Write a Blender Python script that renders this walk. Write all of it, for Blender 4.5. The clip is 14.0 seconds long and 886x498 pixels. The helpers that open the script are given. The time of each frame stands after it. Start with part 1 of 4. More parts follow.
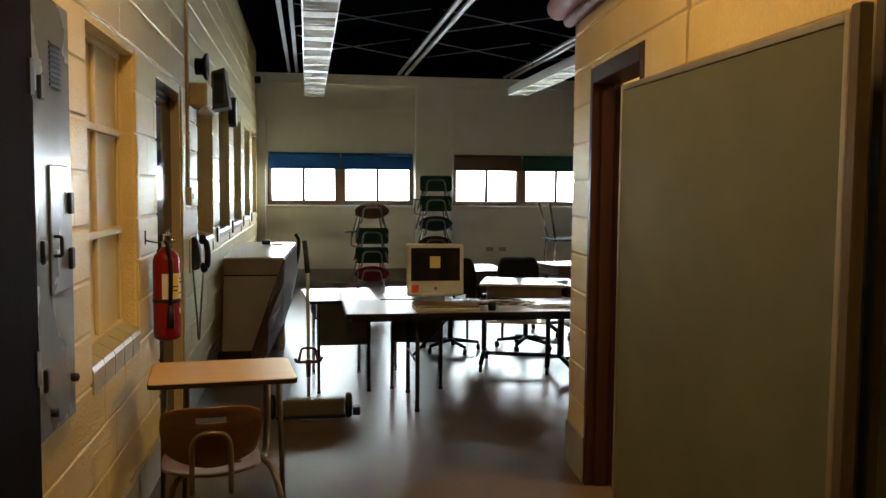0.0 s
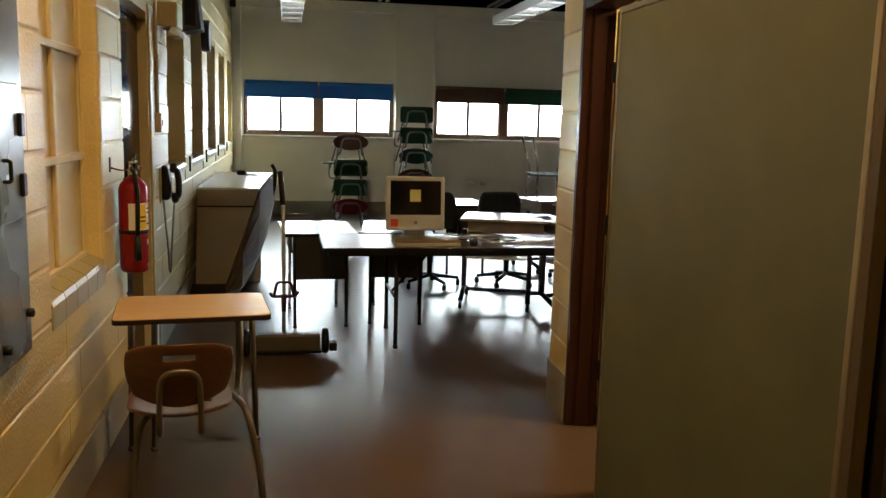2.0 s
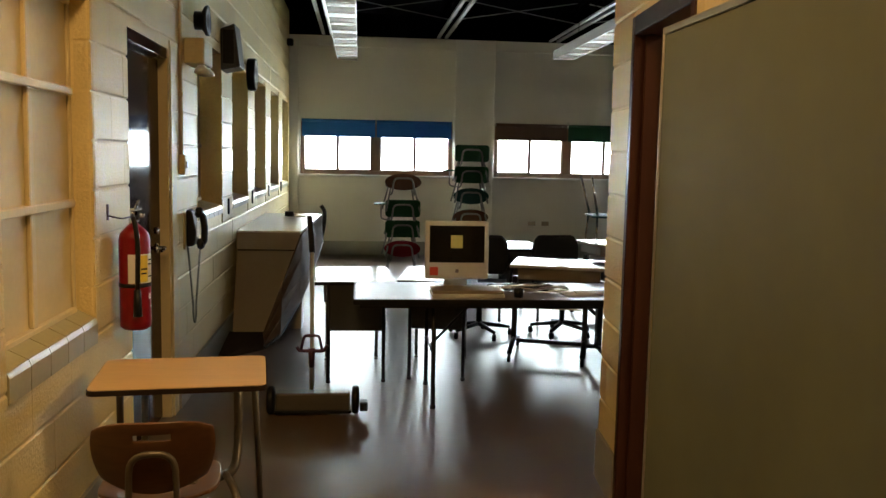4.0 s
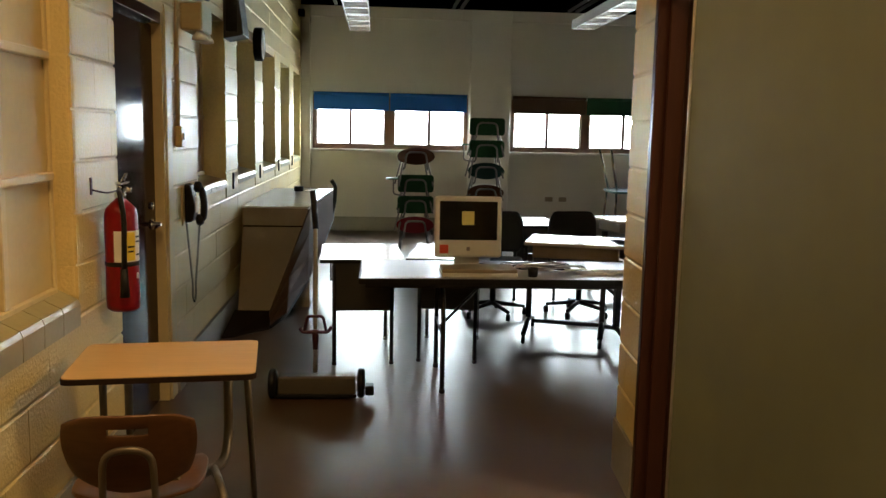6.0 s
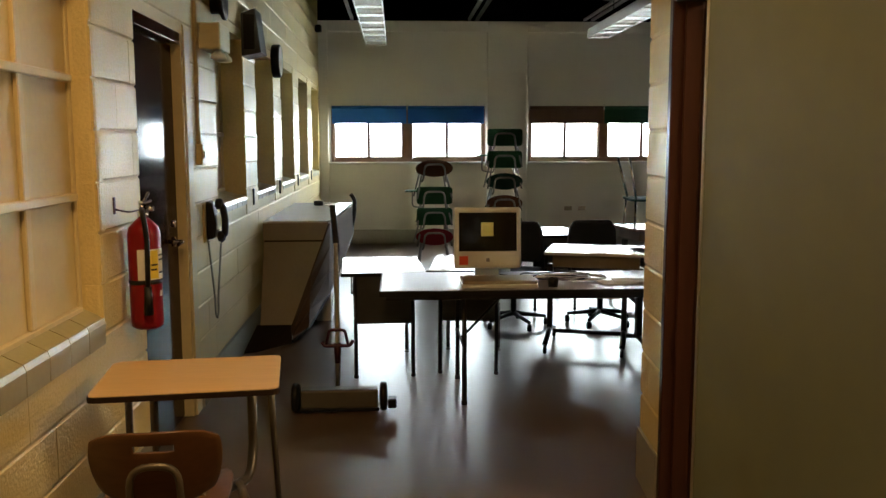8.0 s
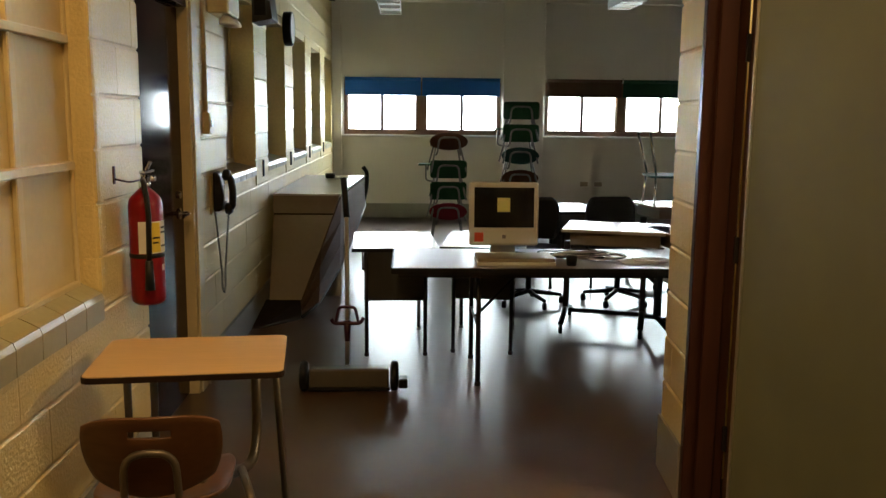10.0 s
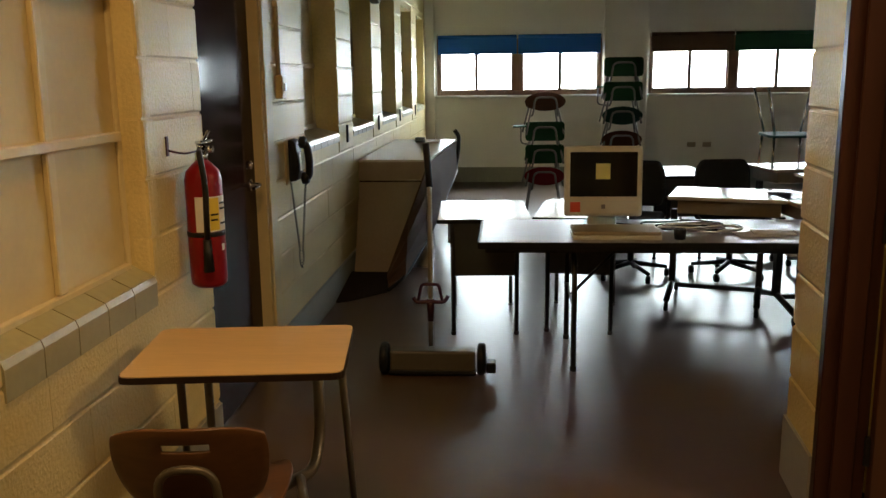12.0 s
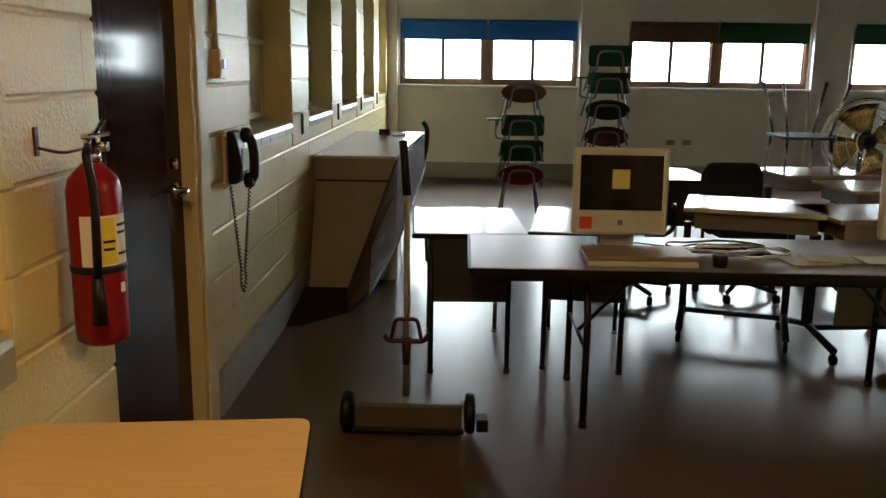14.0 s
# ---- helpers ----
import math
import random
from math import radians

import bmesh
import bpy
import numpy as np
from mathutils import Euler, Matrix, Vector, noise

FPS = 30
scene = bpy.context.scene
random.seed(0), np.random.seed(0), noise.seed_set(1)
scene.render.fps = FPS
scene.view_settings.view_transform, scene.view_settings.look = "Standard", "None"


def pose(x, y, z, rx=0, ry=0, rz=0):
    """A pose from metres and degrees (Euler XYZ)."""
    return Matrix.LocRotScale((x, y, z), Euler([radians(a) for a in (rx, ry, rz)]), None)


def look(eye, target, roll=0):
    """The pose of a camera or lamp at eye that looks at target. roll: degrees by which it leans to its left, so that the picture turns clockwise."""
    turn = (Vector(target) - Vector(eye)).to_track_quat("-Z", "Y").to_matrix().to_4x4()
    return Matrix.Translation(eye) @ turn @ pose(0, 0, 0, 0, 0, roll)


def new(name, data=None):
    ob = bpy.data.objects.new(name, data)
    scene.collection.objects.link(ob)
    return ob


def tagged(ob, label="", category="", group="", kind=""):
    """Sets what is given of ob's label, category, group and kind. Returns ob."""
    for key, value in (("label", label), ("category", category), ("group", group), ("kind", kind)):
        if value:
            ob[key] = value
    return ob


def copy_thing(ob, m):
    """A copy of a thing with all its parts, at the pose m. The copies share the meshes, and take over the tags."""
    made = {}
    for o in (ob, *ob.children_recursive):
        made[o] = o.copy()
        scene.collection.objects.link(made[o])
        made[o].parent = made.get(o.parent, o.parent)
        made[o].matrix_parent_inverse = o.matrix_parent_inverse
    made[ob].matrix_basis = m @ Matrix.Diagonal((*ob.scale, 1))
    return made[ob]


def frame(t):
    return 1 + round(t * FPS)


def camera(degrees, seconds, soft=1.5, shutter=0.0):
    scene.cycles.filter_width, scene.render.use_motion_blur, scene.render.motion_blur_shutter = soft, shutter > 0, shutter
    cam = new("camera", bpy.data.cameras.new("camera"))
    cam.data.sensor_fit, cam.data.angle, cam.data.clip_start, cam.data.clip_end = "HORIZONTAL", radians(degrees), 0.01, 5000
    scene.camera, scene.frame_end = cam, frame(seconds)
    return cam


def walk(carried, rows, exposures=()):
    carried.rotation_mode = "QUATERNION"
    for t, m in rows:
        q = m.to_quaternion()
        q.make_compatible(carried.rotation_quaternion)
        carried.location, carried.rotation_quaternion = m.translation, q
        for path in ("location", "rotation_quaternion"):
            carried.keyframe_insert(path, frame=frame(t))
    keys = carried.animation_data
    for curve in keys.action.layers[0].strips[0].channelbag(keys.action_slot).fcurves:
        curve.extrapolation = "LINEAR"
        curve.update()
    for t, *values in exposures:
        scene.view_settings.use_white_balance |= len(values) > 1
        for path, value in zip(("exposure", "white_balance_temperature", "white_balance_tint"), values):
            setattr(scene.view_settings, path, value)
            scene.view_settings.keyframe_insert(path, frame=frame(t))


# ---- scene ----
cam = camera(54.7, 14.0)
PATH = [
    (0, (0.807, -0.912, 1.558), (1.119, 1.058, 1.417), 0.5),
    (0.5, (0.823, -0.91, 1.559), (1.159, 1.057, 1.418), 0.8),
    (1, (0.828, -0.924, 1.564), (1.165, 1.042, 1.414), 1.2),
    (1.5, (0.822, -0.896, 1.559), (1.131, 1.072, 1.379), 1.1),
    (2, (0.823, -0.734, 1.54), (1.184, 1.211, 1.247), 1.5),
    (2.5, (0.865, -0.546, 1.549), (1.247, 1.399, 1.279), 0.5),
    (3, (1.003, -0.411, 1.559), (1.301, 1.555, 1.338), 1.7),
    (3.2, (1.04, -0.412, 1.571), (1.253, 1.566, 1.36), 1.5),
    (5.3, (1.128, -0.012, 1.552), (1.306, 1.966, 1.316), 0.9),
    (5.5, (1.146, -0.019, 1.549), (1.302, 1.96, 1.303), 0.8),
    (6, (1.161, -0.021, 1.546), (1.316, 1.955, 1.276), 1.2),
    (6.5, (1.169, -0.029, 1.549), (1.336, 1.946, 1.277), 0.5),
    (7, (1.157, -0.024, 1.548), (1.307, 1.954, 1.29), -0.1),
    (7.5, (1.157, -0.027, 1.551), (1.277, 1.956, 1.314), -0.1),
    (8, (1.163, -0.034, 1.553), (1.271, 1.948, 1.308), -0.1),
    (10.5, (1.155, 0.244, 1.536), (1.224, 2.219, 1.227), 0.8),
    (11, (1.146, 0.367, 1.535), (1.172, 2.344, 1.232), 0.8),
    (11.5, (1.198, 0.514, 1.53), (1.113, 2.486, 1.21), 0.7),
    (12, (1.217, 0.574, 1.528), (1.065, 2.529, 1.136), -0.7),
    (12.5, (1.165, 0.674, 1.515), (0.944, 2.614, 1.084), -0.5),
    (13, (1.049, 0.906, 1.508), (0.998, 2.857, 1.074), -1.0),
    (13.5, (1.045, 1.227, 1.483), (0.927, 3.177, 1.051), -0.1),
    (14, (1.029, 1.511, 1.487), (0.988, 3.468, 1.073), 0.8),
]
EXPOSURES = [(0, 0.0), (1, 0.12), (2.5, 0.2), (6.5, 0.17), (8, 0.17), (10.5, 0.08), (11, -0.08), (12.5, -0.04), (14, 0.05)]
walk(cam, [(t, look(e, a, r)) for t, e, a, r in PATH], EXPOSURES)

# ---- world and light ----
world = bpy.data.worlds.new("sky")
scene.world = world
world.use_nodes = True
wn = world.node_tree.nodes
sky = wn.new("ShaderNodeTexSky")
sky.sky_type = "NISHITA"
sky.sun_disc = False
sky.sun_elevation, sky.sun_rotation = radians(40), radians(20)
world.node_tree.links.new(sky.outputs[0], wn["Background"].inputs[0])
wn["Background"].inputs[1].default_value = 0.1
WINDOW_GLOW = 42.0
LAMP_POWER = 38.0
OFFICE_POWER = 48.0


def area_lamp(name, m, sx, sy, power, colour):
    d = bpy.data.lights.new(name, "AREA")
    d.shape, d.size, d.size_y, d.energy, d.color = "RECTANGLE", sx, sy, power, colour
    ob = new(name, d)
    ob.matrix_world = m
    return ob


# ---- materials ----
def material(name, colour, rough=0.6, metal=0.0, grain=0.0, scale=40.0, stain=0.0, stain_scale=2.0, bump=0.0, vary=0.0,
             coat=0.0, stretch=(1, 1, 1), rough_vary=0.0, spec=0.5):
    m = bpy.data.materials.new(name)
    m.use_nodes = True
    nt = m.node_tree
    b = nt.nodes["Principled BSDF"]
    b.inputs["Roughness"].default_value, b.inputs["Metallic"].default_value = rough, metal
    b.inputs["Specular IOR Level"].default_value = spec
    b.inputs["Coat Weight"].default_value = coat
    b.inputs["Coat Roughness"].default_value = 0.12
    mp = nt.nodes.new("ShaderNodeMapping")
    mp.inputs["Scale"].default_value = stretch
    geo = nt.nodes.new("ShaderNodeNewGeometry")
    nt.links.new(geo.outputs["Position"], mp.inputs["Vector"])
    fine = nt.nodes.new("ShaderNodeTexNoise")
    fine.inputs["Scale"].default_value, fine.inputs["Detail"].default_value = scale, 6
    wide = nt.nodes.new("ShaderNodeTexNoise")
    wide.inputs["Scale"].default_value, wide.inputs["Detail"].default_value = stain_scale, 5
    for n in (fine, wide):
        nt.links.new(mp.outputs[0], n.inputs["Vector"])

    def shift(src, amount):
        r = nt.nodes.new("ShaderNodeMapRange")
        r.inputs["From Min"].default_value, r.inputs["From Max"].default_value = 0.25, 0.75
        r.inputs["To Min"].default_value, r.inputs["To Max"].default_value = 1 - amount, 1 + amount
        nt.links.new(src, r.inputs["Value"])
        return r.outputs[0]

    def times(a, c):
        k = nt.nodes.new("ShaderNodeMath")
        k.operation = "MULTIPLY"
        nt.links.new(a, k.inputs[0])
        nt.links.new(c, k.inputs[1])
        return k.outputs[0]

    factor = times(shift(fine.outputs[0], grain), shift(wide.outputs[0], stain))
    if vary:
        info = nt.nodes.new("ShaderNodeObjectInfo")
        r = nt.nodes.new("ShaderNodeMapRange")
        r.inputs["To Min"].default_value, r.inputs["To Max"].default_value = 1 - vary, 1 + vary
        nt.links.new(info.outputs["Random"], r.inputs["Value"])
        factor = times(factor, r.outputs[0])
    sc = nt.nodes.new("ShaderNodeVectorMath")
    sc.operation = "SCALE"
    sc.inputs[0].default_value = colour
    nt.links.new(factor, sc.inputs["Scale"])
    nt.links.new(sc.outputs[0], b.inputs["Base Color"])
    if rough_vary:
        r = nt.nodes.new("ShaderNodeMapRange")
        r.inputs["From Min"].default_value, r.inputs["From Max"].default_value = 0.3, 0.7
        r.inputs["To Min"].default_value, r.inputs["To Max"].default_value = rough - rough_vary, rough + rough_vary
        nt.links.new(wide.outputs[0], r.inputs["Value"])
        nt.links.new(r.outputs[0], b.inputs["Roughness"])
    if bump:
        bp = nt.nodes.new("ShaderNodeBump")
        bp.inputs["Strength"].default_value, bp.inputs["Distance"].default_value = 0.6, bump
        nt.links.new(fine.outputs[0], bp.inputs["Height"])
        nt.links.new(bp.outputs[0], b.inputs["Normal"])
    return m


def glowing(name, colour, strength):
    m = bpy.data.materials.new(name)
    m.use_nodes = True
    nt = m.node_tree
    e = nt.nodes.new("ShaderNodeEmission")
    e.inputs[0].default_value, e.inputs[1].default_value = (*colour, 1), strength
    nt.links.new(e.outputs[0], nt.nodes["Material Output"].inputs[0])
    return m


def clear_glass(name):
    m = bpy.data.materials.new(name)
    m.use_nodes = True
    nt = m.node_tree
    t, g, x = nt.nodes.new("ShaderNodeBsdfTransparent"), nt.nodes.new("ShaderNodeBsdfGlossy"), nt.nodes.new("ShaderNodeMixShader")
    g.inputs["Roughness"].default_value = 0.02
    t.inputs[0].default_value = (0.95, 0.97, 0.96, 1)
    x.inputs[0].default_value = 0.06
    nt.links.new(t.outputs[0], x.inputs[1])
    nt.links.new(g.outputs[0], x.inputs[2])
    nt.links.new(x.outputs[0], nt.nodes["Material Output"].inputs[0])
    return m


CREAM = material("cream_block_paint", (0.66, 0.54, 0.265), 0.42, spec=0.3, grain=0.06, scale=75, stain=0.09, stain_scale=2.6, bump=0.007, vary=0.035, rough_vary=0.08)
MORTAR = material("cream_mortar", (0.66, 0.54, 0.265), 0.5, grain=0.08, scale=70, stain=0.06, bump=0.003)
CREAM_TRIM = material("cream_trim_paint", (0.62, 0.525, 0.30), 0.5, grain=0.04, stain=0.06)
PANEL_CREAM = material("cream_panel", (0.62, 0.515, 0.28), 0.6, grain=0.03, stain=0.08, stain_scale=3, bump=0.001, spec=0.3)
WHITE_WALL = material("white_wall_paint", (0.83, 0.81, 0.77), 0.55, grain=0.04, scale=60, stain=0.06, stain_scale=0.9, bump=0.003)
BASE_GREY = material("grey_base", (0.30, 0.29, 0.25), 0.45, grain=0.06, stain=0.12)
FLOOR = material("sealed_brown_floor", (0.085, 0.054, 0.035), 0.285, spec=0.5, grain=0.06, scale=30, stain=0.2, stain_scale=0.7)
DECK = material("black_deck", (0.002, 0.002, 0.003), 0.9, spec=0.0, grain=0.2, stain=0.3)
JOIST = material("grey_steel", (0.20, 0.20, 0.20), 0.5, metal=0.3, grain=0.1, stain=0.2)
WOOD_FRAME = material("brown_window_wood", (0.17, 0.085, 0.04), 0.4, grain=0.2, scale=25, stretch=(1, 1, 0.2), stain=0.15)
DARK_DOOR = material("dark_brown_door", (0.030, 0.011, 0.007), 0.1, spec=0.05, grain=0.25, scale=14, stretch=(3, 3, 0.25), stain=0.15)
RED_BROWN = material("red_brown_wood", (0.05, 0.019, 0.009), 0.4, grain=0.25, scale=16, stretch=(3, 3, 0.25), stain=0.15)
COPPER_WOOD = material("varnished_moulding", (0.24, 0.05, 0.028), 0.55, spec=0.03, grain=0.2, scale=18, stretch=(3, 0.3, 3), stain=0.1)
ALU = material("aluminium", (0.55, 0.53, 0.48), 0.35, metal=0.9, grain=0.05, stain=0.1)
CHROME = material("chrome", (0.62, 0.62, 0.63), 0.18, metal=1.0, grain=0.05, stain=0.1)
BOARD_GREEN = material("green_chalkboard", (0.088, 0.098, 0.062), 0.6, grain=0.06, scale=8, stain=0.14, stain_scale=2.5)
PANEL_GREY = material("grey_panel_enamel", (0.12, 0.135, 0.14), 0.27, metal=0.1, grain=0.04, stain=0.08, rough_vary=0.05)
BLACK = material("black_plastic", (0.010, 0.010, 0.011), 0.45, spec=0.3, grain=0.1, stain=0.1)
BLACK_STEEL = material("black_steel", (0.018, 0.017, 0.017), 0.4, metal=0.3, grain=0.1, stain=0.1)
WHITE_PLASTIC = material("white_plastic", (0.72, 0.72, 0.70), 0.3, grain=0.02, stain=0.05)
PAPER = material("paper", (0.75, 0.74, 0.70), 0.8, grain=0.03, stain=0.05)
GLASS = clear_glass("window_glass")
GLAZED = material("glazed_sill_tile", (0.36, 0.33, 0.19), 0.32, grain=0.06, stain=0.1, vary=0.06)
REFLECTOR = material("white_enamel", (0.72, 0.72, 0.70), 0.22, grain=0.02, stain=0.04)
OUTDOORS = glowing("bright_outdoors", (0.85, 0.935, 1.0), WINDOW_GLOW)
def blind_cloth(name, colour):
    """Woven blind fabric that lets a little daylight through."""
    m = material(name, colour, 0.7, grain=0.05, stain=0.08)
    nt = m.node_tree
    tr, mix = nt.nodes.new("ShaderNodeBsdfTranslucent"), nt.nodes.new("ShaderNodeMixShader")
    tr.inputs[0].default_value = (*colour, 1)
    mix.inputs[0].default_value = 0.018
    nt.links.new(nt.nodes["Principled BSDF"].outputs[0], mix.inputs[1])
    nt.links.new(tr.outputs[0], mix.inputs[2])
    nt.links.new(mix.outputs[0], nt.nodes["Material Output"].inputs[0])
    return m


BLUE_SHADE = blind_cloth("blue_blind", (0.004, 0.115, 0.45))
GREEN_SHADE = blind_cloth("green_blind", (0.008, 0.075, 0.04))
BROWN_SHADE = blind_cloth("brown_blind", (0.10, 0.055, 0.035))


# ---- shapes ----
def box(bm, x0, x1, y0, y1, z0, z1, bevel=0.0, seg=1):
    r = bmesh.ops.create_cube(bm, size=1, matrix=Matrix.Translation(((x0 + x1) / 2, (y0 + y1) / 2, (z0 + z1) / 2)) @ Matrix.Diagonal((x1 - x0, y1 - y0, z1 - z0, 1)))
    if bevel:
        edges = list({e for v in r["verts"] for e in v.link_edges})
        bmesh.ops.bevel(bm, geom=edges, offset=bevel, segments=seg, affect="EDGES", profile=0.5)


def rounded(points, radius, n=5):
    """The polyline with its inner corners rounded."""
    p = [Vector(q) for q in points]
    out = [p[0]]
    for a, b, c in zip(p, p[1:], p[2:]):
        u, w = (a - b), (c - b)
        d = min(radius, u.length * 0.45, w.length * 0.45)
        s, e = b + u.normalized() * d, b + w.normalized() * d
        for i in range(n + 1):
            f = i / n
            out.append(s * (1 - f) ** 2 + b * 2 * f * (1 - f) + e * f * f)
    return out + [p[-1]]


def tube(bm, points, radius, n=8, radius_end=None):
    p = [Vector(q) for q in points]
    rings, normal = [], None
    for i, q in enumerate(p):
        d = (p[min(i + 1, len(p) - 1)] - p[max(i - 1, 0)]).normalized()
        if normal is None:
            normal = d.orthogonal().normalized()
        normal = (normal - d * normal.dot(d)).normalized()
        other = d.cross(normal)
        rad = radius if radius_end is None else radius + (radius_end - radius) * i / (len(p) - 1)
        rings.append([bm.verts.new(q + (normal * math.cos(2 * math.pi * k / n) + other * math.sin(2 * math.pi * k / n)) * rad) for k in range(n)])
    for a, b in zip(rings, rings[1:]):
        for k in range(n):
            f = bm.faces.new((a[k], a[(k + 1) % n], b[(k + 1) % n], b[k]))
            f.smooth = True
    bm.faces.new(rings[0][::-1])
    bm.faces.new(rings[-1])


def lathe(bm, profile, centre=(0, 0, 0), n=24, axis="z"):
    """Turns (radius, height) pairs round an axis through centre."""
    rings = []
    for r, h in profile:
        ring = []
        for k in range(n):
            a = 2 * math.pi * k / n
            q = {"z": (r * math.cos(a), r * math.sin(a), h), "x": (h, r * math.cos(a), r * math.sin(a)), "y": (r * math.sin(a), h, r * math.cos(a))}[axis]
            ring.append(bm.verts.new(Vector(centre) + Vector(q)))
        rings.append(ring)
    for a, b in zip(rings, rings[1:]):
        for k in range(n):
            f = bm.faces.new((a[k], a[(k + 1) % n], b[(k + 1) % n], b[k]))
            f.smooth = True
    bm.faces.new(rings[0][::-1])
    bm.faces.new(rings[-1])


def prism(bm, outline, vec, bevel=0.0):
    """A flat outline of 3D points, pushed along vec."""
    a = [bm.verts.new(Vector(q)) for q in outline]
    b = [bm.verts.new(Vector(q) + Vector(vec)) for q in outline]
    n = len(a)
    fs = [bm.faces.new(a[::-1]), bm.faces.new(b)]
    for k in range(n):
        fs.append(bm.faces.new((a[k], a[(k + 1) % n], b[(k + 1) % n], b[k])))
    if bevel:
        bmesh.ops.bevel(bm, geom=list({e for f in fs for e in f.edges}), offset=bevel, segments=2, affect="EDGES", profile=0.5)


def to_mesh(bm, name, mat):
    bmesh.ops.recalc_face_normals(bm, faces=bm.faces)
    me = bpy.data.meshes.new(name)
    bm.to_mesh(me)
    bm.free()
    me.materials.append(mat)
    return me


def solid(name, mat, build, parent=None, label="", category="", kind="", group="", m=None):
    """An object whose mesh build(bm) makes."""
    bm = bmesh.new()
    build(bm)
    ob = new(name, to_mesh(bm, name, mat))
    ob.parent = parent
    if m is not None:
        ob.matrix_basis = m
    return tagged(ob, label, category, group, kind)


def boxes(name, mat, rows, bevel=0.0, seg=1, **more):
    def build(bm):
        for r in rows:
            box(bm, *r, bevel=bevel, seg=seg)
    return solid(name, mat, build, **more)


def thing(name, label, category, group="", m=None):
    ob = new(name)
    ob.empty_display_size = 0.1
    if m is not None:
        ob.matrix_basis = m
    return tagged(ob, label, category, group)


def structure(name, mat, rows, label, bevel=0.0, category="", m=None):
    return boxes(name, mat, rows, bevel=bevel, label=label, category=category, kind="structure", m=m)


# ---- large structure ----
FAR, TOP = 13.3, 3.39
XR = 12.0
structure("floor", FLOOR, [(-0.4, XR + 0.3, -4.3, FAR + 0.4, -0.15, 0)], "glossy sealed brown concrete floor", category="floor")
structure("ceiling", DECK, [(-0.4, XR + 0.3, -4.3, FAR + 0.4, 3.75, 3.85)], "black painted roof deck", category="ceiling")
ground = structure("ground", material("lawn", (0.06, 0.09, 0.03), 0.9, grain=0.3, scale=6, stain=0.3), [(-300, 300, -300, 300, -0.5, -0.4)], "grass ground outside the building", category="ground")

# left wall with its openings: (y0, y1, z0, z1)
NICHE = (2.45, 3.375, 0.86, 2.175)
DOOR = (3.93, 4.82, 0.0, 2.15)
RECESS = [(5.68 + 1.60 * i, 6.71 + 1.60 * i, 1.15, 2.34) for i in range(5)]
RECESS[4] = (RECESS[4][0], 13.06, 1.15, 2.34)
LEFT_HOLES = [NICHE, DOOR] + RECESS


def wall_core(name, label, u0, u1, z0, z1, holes, thick, m, back=0.0):
    """A wall in the local (u, z) plane, face at depth back, cut by holes (u0, u1, z0, z1)."""
    us = sorted({u0, u1, *[h[0] for h in holes], *[h[1] for h in holes]})
    rows = []
    for a, b in zip(us, us[1:]):
        spans = sorted((h[2], h[3]) for h in holes if h[0] <= a + 1e-6 and h[1] >= b - 1e-6)
        z = z0
        for s, e in spans:
            if s > z:
                rows.append((a, b, back, back + thick, z, s))
            z = e
        if z < z1:
            rows.append((a, b, back, back + thick, z, z1))
    return structure(name, MORTAR, rows, label, category="wall", m=m)


# local u runs along the wall, local y points into the wall
LEFT = Matrix(((0, -1, 0, 0), (1, 0, 0, 0), (0, 0, 1, 0), (0, 0, 0, 1)))
wall_left = wall_core("wall_left", "cream painted concrete block wall with recesses", -4.0, FAR, 0, 3.75, LEFT_HOLES, 0.3, LEFT, 0.006)
RA = math.atan2(0.03, 0.385)
RIGHT = Matrix.Translation((2.26, 3.39, 0)) @ Matrix.Rotation(math.pi / 2 - RA, 4, "Z") @ Matrix.Diagonal((1, -1, 1, 1))
DOOR_R = (-0.88, 0.0, 0.0, 2.18)
RIGHT_TOP = 2.5
RU = 0.386
wall_right = wall_core("wall_right", "cream painted concrete block wall beside a doorway", -1.35, RU, 0, RIGHT_TOP, [DOOR_R], 0.14, RIGHT, 0.006)
NEAR = Matrix(((0, 1, 0, 2.155), (1, 0, 0, 0), (0, 0, 1, 0), (0, 0, 0, 1)))
wall_near = wall_core("wall_near", "cream painted concrete block corridor wall", -4.0, 2.02, 0, RIGHT_TOP, [], 0.14, NEAR, 0.006)
structure("wall_end", CREAM, [(2.435, XR, 3.62, 3.765, 0, RIGHT_TOP)], "cream painted end wall of the small office", category="wall")
structure("office_ceiling", WHITE_WALL, [(2.18, XR, -4.0, 2.0, RIGHT_TOP + 0.003, RIGHT_TOP + 0.08), (2.42, XR, 2.0, 3.76, RIGHT_TOP + 0.003, RIGHT_TOP + 0.08)], "plain flat roof of the small office", category="ceiling")
structure("wall_office", material("office_paint", (0.62, 0.5, 0.3), 0.6, stain=0.06, grain=0.03), [(4.6, 4.7, -4.0, 3.61, 0, RIGHT_TOP), (2.36, 4.6, -0.2, -0.1, 0, RIGHT_TOP)], "warm painted office walls", category="wall")
structure("wall_room_right", WHITE_WALL, [(XR, XR + 0.25, -4.0, FAR, 0, 3.75)], "white painted classroom side wall", category="wall")
structure("wall_behind", CREAM, [(-0.3, XR + 0.25, -4.3, -4.0, 0, 3.75)], "cream wall closing the corridor", category="wall")

